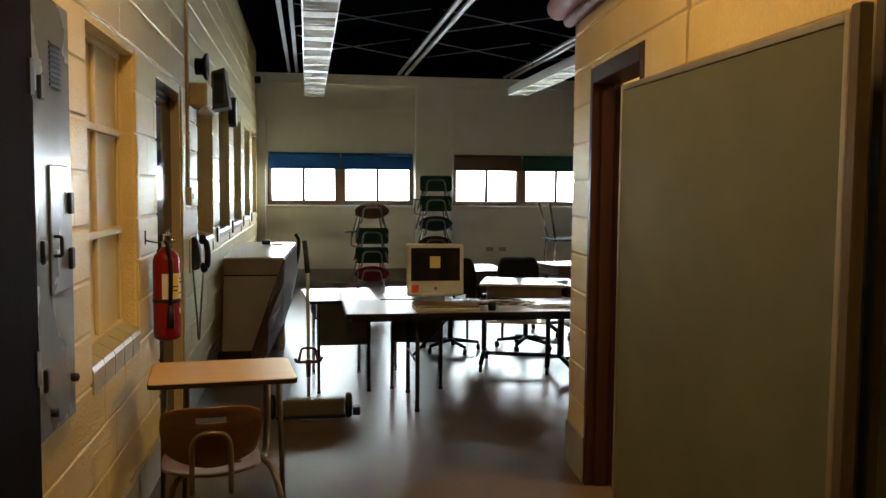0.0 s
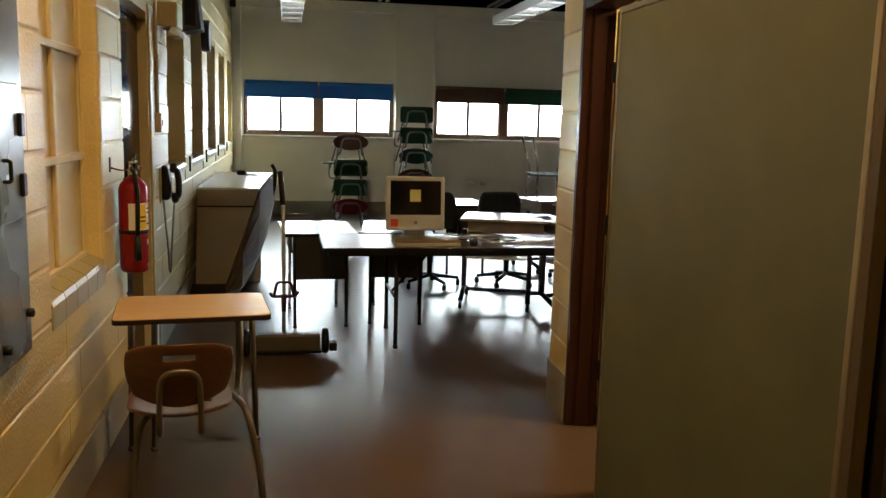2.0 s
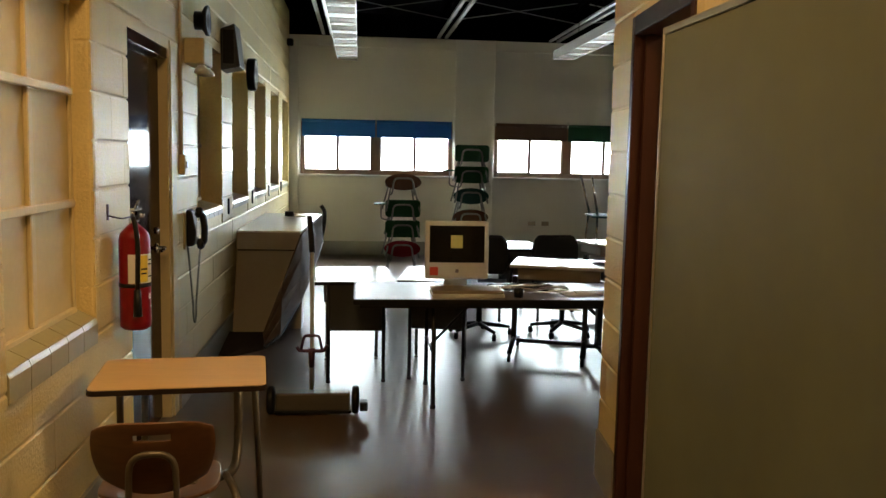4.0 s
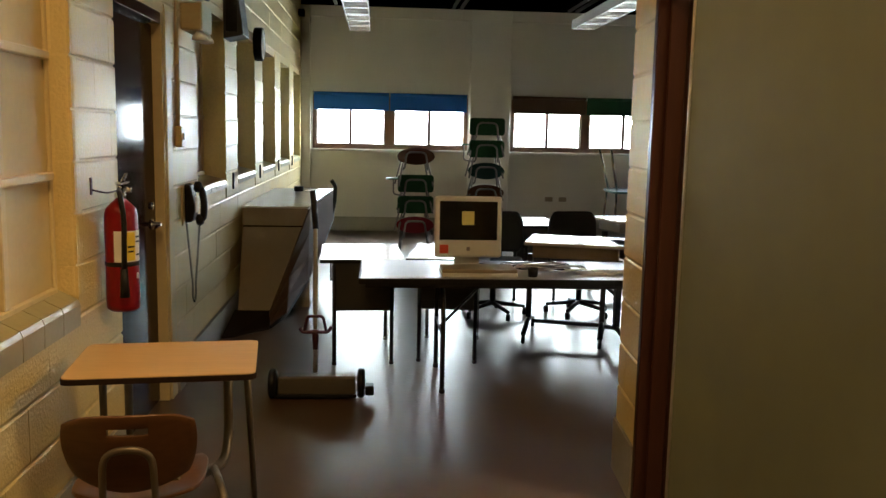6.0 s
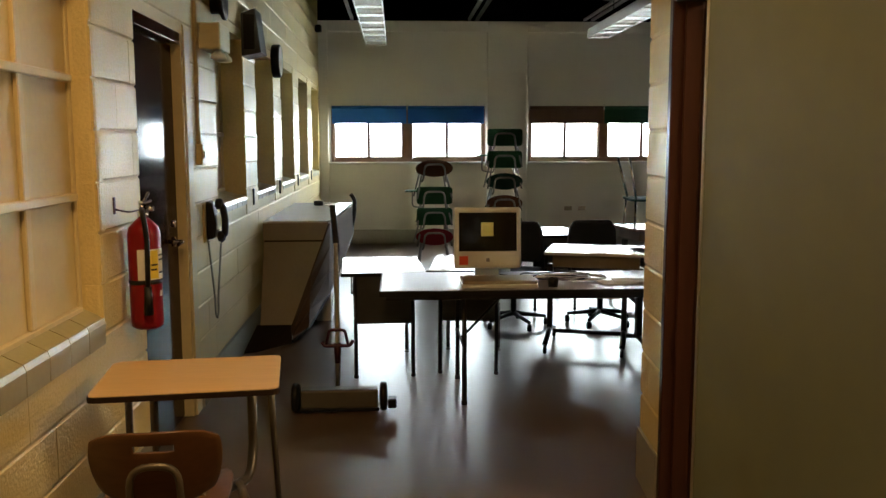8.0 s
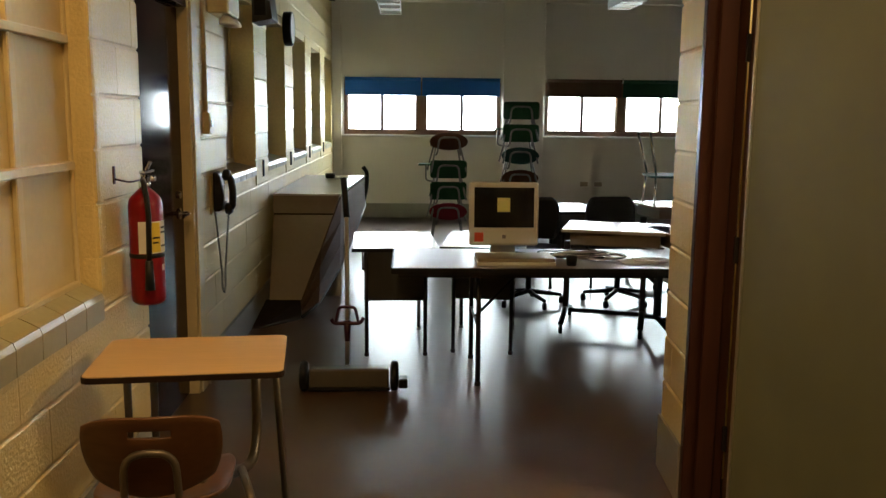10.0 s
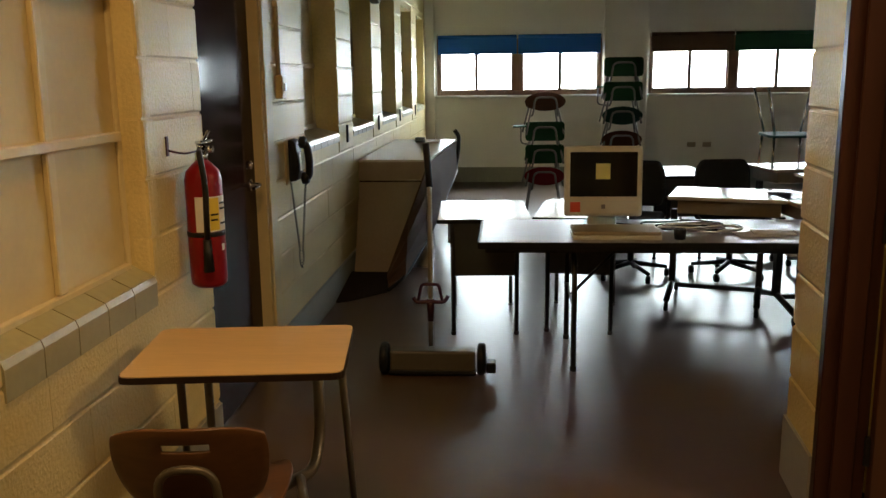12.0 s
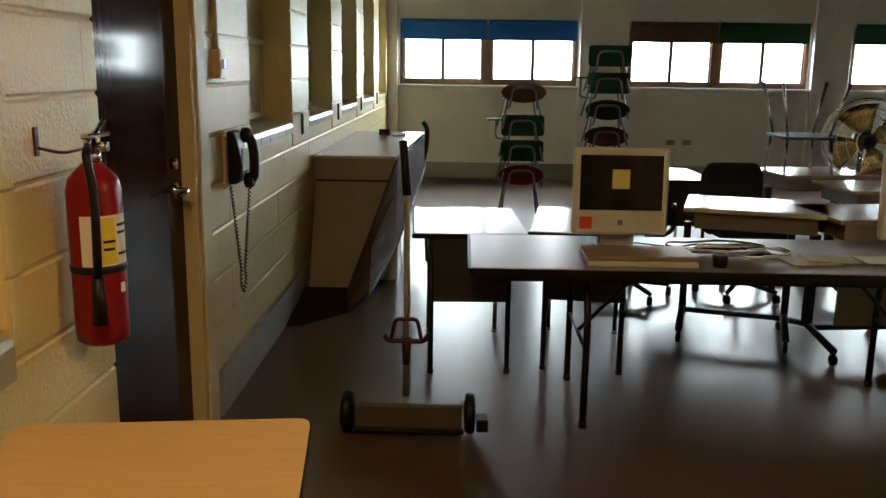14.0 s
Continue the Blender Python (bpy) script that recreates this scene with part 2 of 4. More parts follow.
# far wall: piers and head beam stand proud of the window bays
# the last bay is out of view, added to let in more daylight
WIN = [(0.17, 2.55), (3.22, 5.62), (6.17, 8.57), (9.17, 11.57)]
WZ = (1.27, 2.12)
rows = [(-0.3, XR + 0.25, FAR, FAR + 0.28, 0, WZ[0]), (-0.3, XR + 0.25, FAR, FAR + 0.28, WZ[1], 3.75)]
edge = -0.3
for a, b in WIN:
    rows.append((edge, a, FAR, FAR + 0.28, WZ[0], WZ[1]))
    edge = b
rows.append((edge, XR + 0.25, FAR, FAR + 0.28, WZ[0], WZ[1]))
structure("wall_far", WHITE_WALL, rows, "white painted wall with strip windows", category="wall")
structure("wall_piers", WHITE_WALL, [(0.0, 0.14, FAR - 0.07, FAR - 0.001, 0, TOP), (2.57, 3.19, FAR - 0.07, FAR - 0.001, 0, TOP), (5.65, 6.14, FAR - 0.07, FAR - 0.001, 0, TOP), (8.6, 9.14, FAR - 0.07, FAR - 0.001, 0, TOP), (11.6, XR, FAR - 0.07, FAR - 0.001, 0, TOP)]
          + [(a, b, FAR - 0.07, FAR - 0.001, 3.23, TOP) for a, b in ((0.14, 2.57), (3.19, 5.65), (6.14, 8.6), (9.14, 11.6))], "white painted wall piers and head beam", bevel=0.006, category="wall")
structure("baseboard", BASE_GREY, [(0.14, 2.57, FAR - 0.02, FAR - 0.0015, 0, 0.22), (3.19, 5.65, FAR - 0.02, FAR - 0.0015, 0, 0.22), (6.14, 8.6, FAR - 0.02, FAR - 0.0015, 0, 0.22),
                                   (0.003, 0.02, 4.97, FAR - 0.08, 0, 0.2), (0.003, 0.02, -4, 3.9, 0, 0.2)]
          + [(a, b, FAR - 0.085, FAR - 0.071, 0, 0.22) for a, b in ((0.02, 0.15), (2.56, 3.2), (5.64, 6.15))], "grey painted base band along the walls", category="baseboard")
boxes("baseboard", BASE_GREY, [(0.002, RU, -0.015, -0.002, 0, 0.24)], label="grey painted base band beside a doorway", category="baseboard", kind="structure", m=RIGHT)
structure("backdrop", OUTDOORS, [(-8, 21, FAR + 2.5, FAR + 2.55, -0.4, 6)], "overexposed white daylight outside the windows", category="backdrop")


# added strip in deck black, so the wall above TOP stays dark
structure("roof_edge", DECK, [(-0.0, XR, FAR - 0.035, FAR - 0.002, TOP + 0.003, 3.745)], "added black band hiding the pale wall above its head beam", category="ceiling")


# windows
def window(name, a, b, shades):
    w = thing(name, "brown wooden strip window with sliding panes", "window")
    w["kind"] = "structure"
    f0, f1 = FAR + 0.02, FAR + 0.12
    mid = (a + b) / 2 - 0.02
    boxes("frame", WOOD_FRAME, [(a, a + 0.05, f0, f1, *WZ), (b - 0.05, b, f0, f1, *WZ), (a + 0.05, b - 0.05, f0, f1, WZ[0], WZ[0] + 0.06), (a + 0.05, b - 0.05, f0, f1, WZ[1] - 0.04, WZ[1]),
                                (mid - 0.07, mid + 0.07, f0, f1, WZ[0] + 0.06, WZ[1] - 0.04)], bevel=0.004, parent=w)
    for p, q in ((a + 0.05, mid - 0.07), (mid + 0.07, b - 0.05)):
        c = (p + q) / 2
        z0, z1 = WZ[0] + 0.06, WZ[1] - 0.04
        sash = [(p, p + 0.022, f0 + 0.03, f0 + 0.06, z0, z1), (q - 0.022, q, f0 + 0.03, f0 + 0.06, z0, z1), (p + 0.022, q - 0.022, f0 + 0.03, f0 + 0.06, z0, z0 + 0.022),
                (p + 0.022, q - 0.022, f0 + 0.03, f0 + 0.06, z1 - 0.022, z1), (c - 0.026, c + 0.026, f0 + 0.03, f0 + 0.06, z0 + 0.022, z1 - 0.022)]
        boxes("sash", WOOD_FRAME, sash, bevel=0.003, parent=w, label="thin brown sliding sash")
        for s, e in ((p + 0.022, c - 0.027), (c + 0.027, q - 0.022)):
            g = boxes("pane", GLASS, [(s, e, f0 + 0.043, f0 + 0.047, z0 + 0.022, z1 - 0.022)], parent=w, label="clear glass pane")
            g.visible_shadow = False
    boxes("sill", REFLECTOR, [(a - 0.04, b + 0.04, FAR - 0.06, FAR + 0.13, WZ[0] - 0.035, WZ[0] - 0.003)], bevel=0.006, parent=w, label="white painted window sill")
    for (p, q), (mat, word) in zip(((a + 0.02, mid - 0.01), (mid + 0.01, b - 0.02)), shades):
        s = thing("roller_blind", word + " fabric roller blind mostly rolled up", "blind", "window blinds")

        def cloth(bm, p=p, q=q):
            tube(bm, [(p, FAR - 0.01, WZ[1] - 0.02), (q, FAR - 0.01, WZ[1] - 0.02)], 0.025, 12)
            box(bm, p, q, FAR - 0.004, FAR - 0.001, WZ[1] - 0.245, WZ[1] - 0.02)
        solid("cloth", mat, cloth, parent=s)
        boxes("hem_bar", mat, [(p, q, FAR - 0.008, FAR + 0.003, WZ[1] - 0.265, WZ[1] - 0.245)], bevel=0.003, parent=s)
        for x in (p - 0.008, q + 0.002):
            boxes("bracket", ALU, [(x, x + 0.006, FAR - 0.03, FAR + 0.01, WZ[1] - 0.05, WZ[1] + 0.03)], parent=s)


BL, GR, BR = (BLUE_SHADE, "bright blue"), (GREEN_SHADE, "dark green"), (BROWN_SHADE, "dark brown")
window("window_1", *WIN[0], (BL, BL))
window("window_2", *WIN[1], (BR, GR))
window("window_3", *WIN[2], (GR, BL))
# unseen extra window that brightens the room
window("window_4", *WIN[3], (BL, BL))


# roof joists: paired chords with zigzag webs, and cross bridging
def joist(x):
    def build(bm):
        for dx in (-0.06, 0.06):
            box(bm, x + dx - 0.022, x + dx + 0.022, 3.0, FAR, 3.40, 3.43)

    def webs(bm):
        for dx in (-0.06, 0.06):
            box(bm, x + dx - 0.022, x + dx + 0.022, 3.0, FAR, 3.71, 3.745)
        y = 3.2
        while y < FAR - 0.7:
            tube(bm, [(x, y, 3.425), (x, y + 0.3, 3.72)], 0.006, 5)
            tube(bm, [(x, y + 0.3, 3.72), (x, y + 0.6, 3.425)], 0.006, 5)
            y += 0.6
    j = solid("roof_joist", JOIST, build, label="grey steel roof joist chords with black web", category="joist", kind="structure", group="roof joists")
    # webs take the deck's black so they sink into it
    solid("web", DECK, webs, parent=j, label="black zigzag web")
    return j


JX = [0.58 + 1.77 * i for i in range(7)]
for x in JX:
    joist(x)


def bridging(bm):
    for y in (7.3, 9.4, 11.5):
        for a, b in zip(JX, JX[1:]):
            tube(bm, [(a + 0.08, y, 3.43), (b - 0.08, y + 0.02, 3.70)], 0.007, 5)
            tube(bm, [(a + 0.08, y + 0.04, 3.70), (b - 0.08, y + 0.05, 3.43)], 0.007, 5)


solid("joist_bridging", JOIST, bridging, label="thin steel cross bridging between roof joists", category="bracing", kind="structure")


# fluorescent fixtures
def fixture(x, y0, y1, z):
    f = thing("ceiling_light", "long white louvred fluorescent ceiling light switched off", "ceiling light", "ceiling lights", pose(x, 0, z))
    w, n = 0.14, round((y1 - y0) / 1.22)
    step = (y1 - y0) / n
    boxes("housing", REFLECTOR, [(-w, -w + 0.008, y0, y1, 0, 0.11), (w - 0.008, w, y0, y1, 0, 0.11), (-w + 0.008, w - 0.008, y0, y1, 0.098, 0.11)], parent=f)
    # sloped inner reflector with a ridge between the tubes
    solid("reflector", REFLECTOR, lambda bm: prism(bm, [(-w + 0.009, y0 + 0.01, 0.09), (-w + 0.03, y0 + 0.01, 0.055), (-0.05, y0 + 0.01, 0.07), (0, y0 + 0.01, 0.04), (0.05, y0 + 0.01, 0.07), (w - 0.03, y0 + 0.01, 0.055), (w - 0.009, y0 + 0.01, 0.09)], (0, y1 - y0 - 0.02, 0)), parent=f, label="white sloped reflector")
    for k in range(n + 1):
        y = min(max(y0 + k * step, y0 + 0.02), y1 - 0.02)
        boxes("end_plate", SWEEP_TAN, [(-w + 0.009, w - 0.009, max(y - 0.07, y0 + 0.001), min(y + 0.07, y1 - 0.001), 0.001, 0.03)], parent=f, label="tan joint plate between light units")
    for k in range(n):
        y = y0 + (k + 0.5) * step
        boxes("crossbar", SWEEP_TAN, [(-w + 0.009, w - 0.009, y - 0.10, y + 0.10, 0.001, 0.032)], parent=f)
        for dy in (-0.45, -0.3, -0.15, 0.15, 0.3, 0.45):
            boxes("louvre", ALU, [(-w + 0.009, w - 0.009, y + dy - 0.006, y + dy + 0.006, 0.006, 0.035)], parent=f, label="bright metal cross louvre")
    boxes("end_cap", SWEEP_TAN, [(-w - 0.003, w + 0.003, y0 - 0.16, y0 - 0.001, -0.004, 0.112)], bevel=0.006, parent=f, label="tan end cap")
    for dx in (-0.07, 0.07):
        solid("tube", WHITE_PLASTIC, lambda bm, dx=dx: tube(bm, [(dx, y0 + 0.02, 0.045), (dx, y1 - 0.02, 0.045)], 0.014, 8), parent=f, label="unlit fluorescent tube")
    y = y0 + 0.4
    while y < y1:
        solid("hanger", DECK, lambda bm, y=y: tube(bm, [(0, y, 0.10), (0, y, 3.76 - z)], 0.005, 5), parent=f)
        y += 2.4


SWEEP_TAN = material("tan_enamel", (0.22, 0.175, 0.12), 0.45, grain=0.05, stain=0.1)
fixture(0.905, 5.38, 12.1, 2.9)
fixture(3.79, 5.2, 11.18, 2.9)

# corridor light over the entrance, switched on, and the lamp in the office
lit = thing("ceiling_light", "warm lit corridor ceiling light on hangers", "ceiling light", "corridor lights")
boxes("housing", REFLECTOR, [(0.45, 1.05, 0.95, 2.15, 3.25, 3.35)], bevel=0.01, parent=lit)
boxes("diffuser", glowing("warm_diffuser", (1.0, 0.72, 0.36), 3.0), [(0.49, 1.01, 0.99, 2.11, 3.24, 3.249)], parent=lit, label="glowing warm diffuser")
boxes("hanger", JOIST, [(0.74, 0.76, 1.54, 1.56, 3.35, 3.75)], parent=lit)
area_lamp("corridor_lamp", pose(0.75, 1.55, 3.235), 0.5, 1.1, LAMP_POWER, (1.0, 0.595, 0.235))
area_lamp("office_lamp", pose(3.4, 2.7, 2.46), 0.6, 0.6, OFFICE_POWER, (1.0, 0.75, 0.42))


# ---- openings, infills and trim of the left wall ----
WOOD_TOP = material("wood_laminate", (0.60, 0.40, 0.19), 0.33, grain=0.07, scale=20, stretch=(0.4, 4, 4), stain=0.05)
WOOD_EDGE = material("dark_edge_band", (0.02, 0.011, 0.007), 0.7, spec=0.2, grain=0.1)
PLY = material("moulded_plywood", (0.115, 0.052, 0.022), 0.3, grain=0.15, scale=18, stretch=(0.4, 4, 4), stain=0.1)
TAUPE_STEEL = material("taupe_steel", (0.12, 0.10, 0.075), 0.35, metal=0.4, grain=0.06, stain=0.1)
RED = material("red_enamel", (0.21, 0.006, 0.012), 0.3, spec=0.35, grain=0.03, stain=0.05)
YELLOW = material("yellow_print", (0.72, 0.55, 0.06), 0.6, grain=0.03)
TABLE_GREY = material("grey_laminate", (0.24, 0.225, 0.27), 0.3, grain=0.05, scale=120, stain=0.06)
PALE_TOP = material("pale_laminate", (0.66, 0.63, 0.58), 0.2, grain=0.03, scale=80, stain=0.05)
BROWN_TOP = material("brown_laminate", (0.42, 0.29, 0.20), 0.25, grain=0.06, scale=40, stretch=(0.5, 3, 3), stain=0.08)
GUNMETAL = material("gunmetal_panel", (0.05, 0.052, 0.05), 0.45, grain=0.05, stain=0.1)
BEIGE = material("beige_enamel", (0.33, 0.275, 0.21), 0.5, grain=0.04, stain=0.08)
BROWN_PANEL = material("brown_slanted_panel", (0.10, 0.062, 0.045), 0.6, spec=0.15, grain=0.08, stain=0.12)
GREEN_SEAT = material("green_shell", (0.012, 0.075, 0.04), 0.6, spec=0.25, grain=0.05, stain=0.1)
TEAL_SEAT = material("blue_green_shell", (0.012, 0.055, 0.06), 0.6, spec=0.25, grain=0.05, stain=0.1)
RED_SEAT = material("maroon_shell", (0.17, 0.012, 0.03), 0.6, spec=0.25, grain=0.05, stain=0.1)
BROWN_SEAT = material("brown_shell", (0.08, 0.035, 0.02), 0.6, spec=0.25, grain=0.05, stain=0.1)
FABRIC = material("black_fabric", (0.012, 0.013, 0.018), 0.85, grain=0.2, scale=300, stain=0.1)
SCREEN = material("dark_screen", (0.008, 0.008, 0.01), 0.12, grain=0.02)
NOTE = material("yellow_note", (0.72, 0.66, 0.25), 0.8, grain=0.02)
RED_STICKER = material("orange_red_sticker", (0.75, 0.10, 0.06), 0.6, grain=0.03)
BRASS = material("bronze_fan_blade", (0.62, 0.42, 0.16), 0.25, metal=1.0, grain=0.06, stain=0.1)
PURPLE_STEEL = material("plum_steel", (0.06, 0.02, 0.035), 0.35, metal=0.3, grain=0.06)
SWEEP_GREY = material("grey_housing", (0.10, 0.09, 0.075), 0.45, grain=0.06, stain=0.12)


def infill(y0, y1, z0, z1, bars_y, bars_z, label, back=0.0):
    t = thing("infill_panel", label, "wall panel", "wall recess panels", pose(-back, 0, 0))
    boxes("panel", PANEL_CREAM, [(-0.12, -0.09, y0, y1, z0, z1)], parent=t)
    rows = [(-0.0895, -0.066, y0, y0 + 0.03, z0, z1), (-0.0895, -0.078, y1 - 0.03, y1, z0, z1), (-0.0895, -0.066, y0 + 0.03, y1 - 0.03, z0, z0 + 0.03), (-0.0895, -0.066, y0 + 0.03, y1 - 0.03, z1 - 0.03, z1)]
    for r in rows:
        boxes("edge_strip", CREAM_TRIM, [r], bevel=0.003, parent=t)
    for y in bars_y:
        boxes("batten", CREAM_TRIM, [(-0.0895, -0.07, y - 0.022, y + 0.022, z0 + 0.031, z1 - 0.031)], bevel=0.004, parent=t)
    for z in bars_z:
        boxes("batten", CREAM_TRIM, [(-0.0895, -0.062, y0 + 0.031, y1 - 0.031, z - 0.016, z + 0.016)], bevel=0.004, parent=t)


def sill_row(y0, y1, z0, z1, label, back=0.088, proud=0.006):
    s = thing("sill", label, "sill")
    s["kind"] = "structure"
    n = max(1, round((y1 - y0) / 0.2))
    w = (y1 - y0) / n
    bm = bmesh.new()
    prof = [(-back, z0), (proud, z0), (proud + 0.002, z1 - 0.03), (proud - 0.006, z1 - 0.009), (-0.018, z1), (-back, z1 + 0.035)]
    prism(bm, [(x, 0.0025, z) for x, z in prof], (0, w - 0.005, 0))
    me = to_mesh(bm, "sill_tile", GLAZED)
    for k in range(n):
        b = new("sill_tile", me)
        b.parent = s
        b.matrix_basis = Matrix.Translation((0, y0 + k * w, 0))


infill(NICHE[0], NICHE[1], NICHE[2] + 0.03, NICHE[3], (2.905,), (1.35, 1.80), "cream painted panel with wooden battens closing a recess")
sill_row(NICHE[0], NICHE[1] - 0.003, 0.765, 0.878, "row of cream glazed sill tiles")
for r in RECESS:
    infill(r[0], r[1], r[2] + 0.04, r[3], (), (1.62,), "cream painted panel closing a former window recess", 0.09)
    sill_row(r[0], r[1], 1.085, 1.155, "row of pale glazed sill tiles", 0.178, 0.002)

d = thing("door_1", "dark brown wooden door closed in a recessed frame", "door")
d["kind"] = "structure"
boxes("leaf", DARK_DOOR, [(-0.10, -0.055, DOOR[0] + 0.03, DOOR[1] - 0.03, 0.008, 2.085)], bevel=0.003, parent=d)
boxes("frame", DARK_DOOR, [(-0.16, -0.02, DOOR[0], DOOR[0] + 0.03, 0, 2.15), (-0.16, -0.004, DOOR[0] + 0.03, DOOR[1] - 0.03, 2.09, 2.15)], bevel=0.004, parent=d)
boxes("jamb", CREAM_TRIM, [(-0.16, -0.0, DOOR[1] - 0.03, DOOR[1], 0, 2.15)], bevel=0.004, parent=d, label="cream painted jamb")


def lever(bm):
    lathe(bm, [(0.028, 0), (0.028, 0.008), (0.012, 0.012), (0.012, 0.05)], (-0.055, 4.70, 1.02), 16, "x")
    tube(bm, rounded([(-0.012, 4.70, 1.02), (-0.005, 4.70, 1.02), (-0.005, 4.59, 1.015)], 0.015), 0.009, 8)
    lathe(bm, [(0.02, 0), (0.02, 0.012), (0.008, 0.014)], (-0.055, 4.70, 1.12), 14, "x")


solid("handle", CHROME, lever, parent=d, label="chrome lever handle")
structure("trim", CREAM_TRIM, [(0.0, 0.012, DOOR[1] + 0.001, DOOR[1] + 0.12, 0, 2.17)], "cream painted door casing", bevel=0.003, category="trim")

# brown entrance door folded back against the wall
d = thing("door_2", "dark brown wooden door standing open against the wall", "door")
d["kind"] = "structure"
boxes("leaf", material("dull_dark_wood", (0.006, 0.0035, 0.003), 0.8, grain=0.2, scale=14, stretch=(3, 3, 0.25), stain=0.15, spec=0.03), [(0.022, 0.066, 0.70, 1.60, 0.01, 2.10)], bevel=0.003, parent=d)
for z in (0.28, 1.05, 1.85):
    boxes("hinge", BLACK_STEEL, [(0.0665, 0.072, 1.56, 1.598, z - 0.05, z + 0.05)], bevel=0.002, parent=d, label="dark steel hinge plate")

# electrical panel
p = thing("electrical_panel", "tall grey enamelled electrical panel with small hinged door", "electrical panel")
boxes("body", PANEL_GREY, [(0.001, 0.03, 1.63, 2.11, 0.79, 2.13)], bevel=0.008, seg=2, parent=p)
boxes("door", PANEL_GREY, [(0.0305, 0.038, 1.84, 2.04, 1.22, 1.62)], bevel=0.003, parent=p)
for k in range(9):
    boxes("vent_slat", BLACK, [(0.0305, 0.034, 1.88, 2.0, 1.86 + 0.016 * k, 1.868 + 0.016 * k)], parent=p, label="black vent slot")
for y, z in ((1.74, 1.84), (1.74, 1.36), (2.035, 1.50), (2.035, 1.32), (1.74, 0.98)):
    boxes("latch", BLACK, [(0.0385, 0.052, y - 0.018, y + 0.018, z - 0.035, z + 0.035)], bevel=0.004, parent=p, label="black latch")


def panel_handle(bm):
    tube(bm, rounded([(0.038, 1.87, 1.40), (0.06, 1.87, 1.40), (0.06, 1.87, 1.34), (0.038, 1.87, 1.34)], 0.01), 0.006, 6)
    lathe(bm, [(0.014, 0), (0.014, 0.02), (0.006, 0.024)], (0.0305, 2.06, 0.92), 12, "x")
    lathe(bm, [(0.014, 0), (0.014, 0.02), (0.006, 0.024)], (0.0305, 1.83, 0.86), 12, "x")


solid("handle", BLACK, panel_handle, parent=p, label="dark turn handle")

# right doorway: brown frame and the door opened into the office
d = thing("door_3", "red-brown wooden door opened into a lit office", "door", m=RIGHT)
d["kind"] = "structure"
boxes("frame", material("brown_door_frame", (0.036, 0.012, 0.007), 0.4, spec=0.25, grain=0.2, scale=14, stretch=(3, 3, 0.25), stain=0.15), [(-0.05, -0.001, -0.008, 0.15, 0, 2.18), (-0.879, -0.83, -0.008, 0.15, 0, 2.18), (-0.829, -0.051, -0.008, 0.15, 2.10, 2.18), (-0.062, -0.0505, 0.04, 0.11, 0, 2.10)], bevel=0.004, parent=d)
boxes("leaf", RED_BROWN, [(-0.10, -0.055, 0.153, 0.93, 0.01, 2.09)], bevel=0.003, parent=d)
for z in (0.25, 1.0, 1.75):
    boxes("hinge", BLACK_STEEL, [(-0.075, -0.0555, 0.138, 0.1525, z, z + 0.1)], parent=d, label="steel hinge")


def coping(bm):
    tube(bm, [(-1.35, -0.09, 2.572), (RU + 0.04, -0.09, 2.572)], 0.068, 20)
    tube(bm, [(-1.35, -0.028, 2.505), (RU + 0.03, -0.028, 2.505)], 0.04, 16)


solid("trim", COPPER_WOOD, coping, label="varnished red-brown rounded moulding along the wall top", category="trim", kind="structure", m=RIGHT)
boxes("trim", COPPER_WOOD, [(-1.35, RU + 0.02, -0.03, 0.14, 2.501, 2.59)], label="red-brown cap board on the wall top", category="trim", kind="structure", m=RIGHT)


# ---- wall fixtures ----
def conduit(bm):
    tube(bm, [(0.012, 5.08, 1.55), (0.012, 5.08, 3.7)], 0.012, 8)
    for z in (1.9, 2.6, 3.2):
        box(bm, 0.001, 0.027, 5.06, 5.10, z, z + 0.02)


solid("conduit", CREAM_TRIM, conduit, label="cream painted vertical conduit on the block wall", category="conduit")
s = thing("light_switch", "cream wall switch box below a conduit", "light switch")
boxes("box", CREAM_TRIM, [(0.0, 0.04, 5.045, 5.125, 1.43, 1.55)], bevel=0.005, parent=s)
boxes("toggle", WHITE_PLASTIC, [(0.0405, 0.05, 5.07, 5.10, 1.47, 1.51)], bevel=0.003, parent=s, label="white toggle")

s = thing("light_switch", "white wall switch plate on the corridor wall", "light switch")
boxes("plate", WHITE_PLASTIC, [(2.141, 2.150, 0.84, 0.92, 1.20, 1.33)], bevel=0.002, parent=s)
boxes("toggle", WHITE_PLASTIC, [(2.128, 2.1405, 0.872, 0.888, 1.25, 1.28)], bevel=0.002, parent=s)

ph = thing("wall_phone", "black wall telephone with hanging coiled cord", "telephone", m=pose(0, 5.255, 1.09))
boxes("back_plate", CREAM_TRIM, [(0.0, 0.012, -0.09, 0.05, -0.13, 0.1)], bevel=0.004, parent=ph, label="cream backing plate")


def phone_body(bm):
    prism(bm, [(0.013, -0.065, -0.115), (0.06, -0.065, -0.11), (0.075, -0.065, -0.03), (0.05, -0.065, 0.11), (0.013, -0.065, 0.12)], (0, 0.13, 0), 0.012)


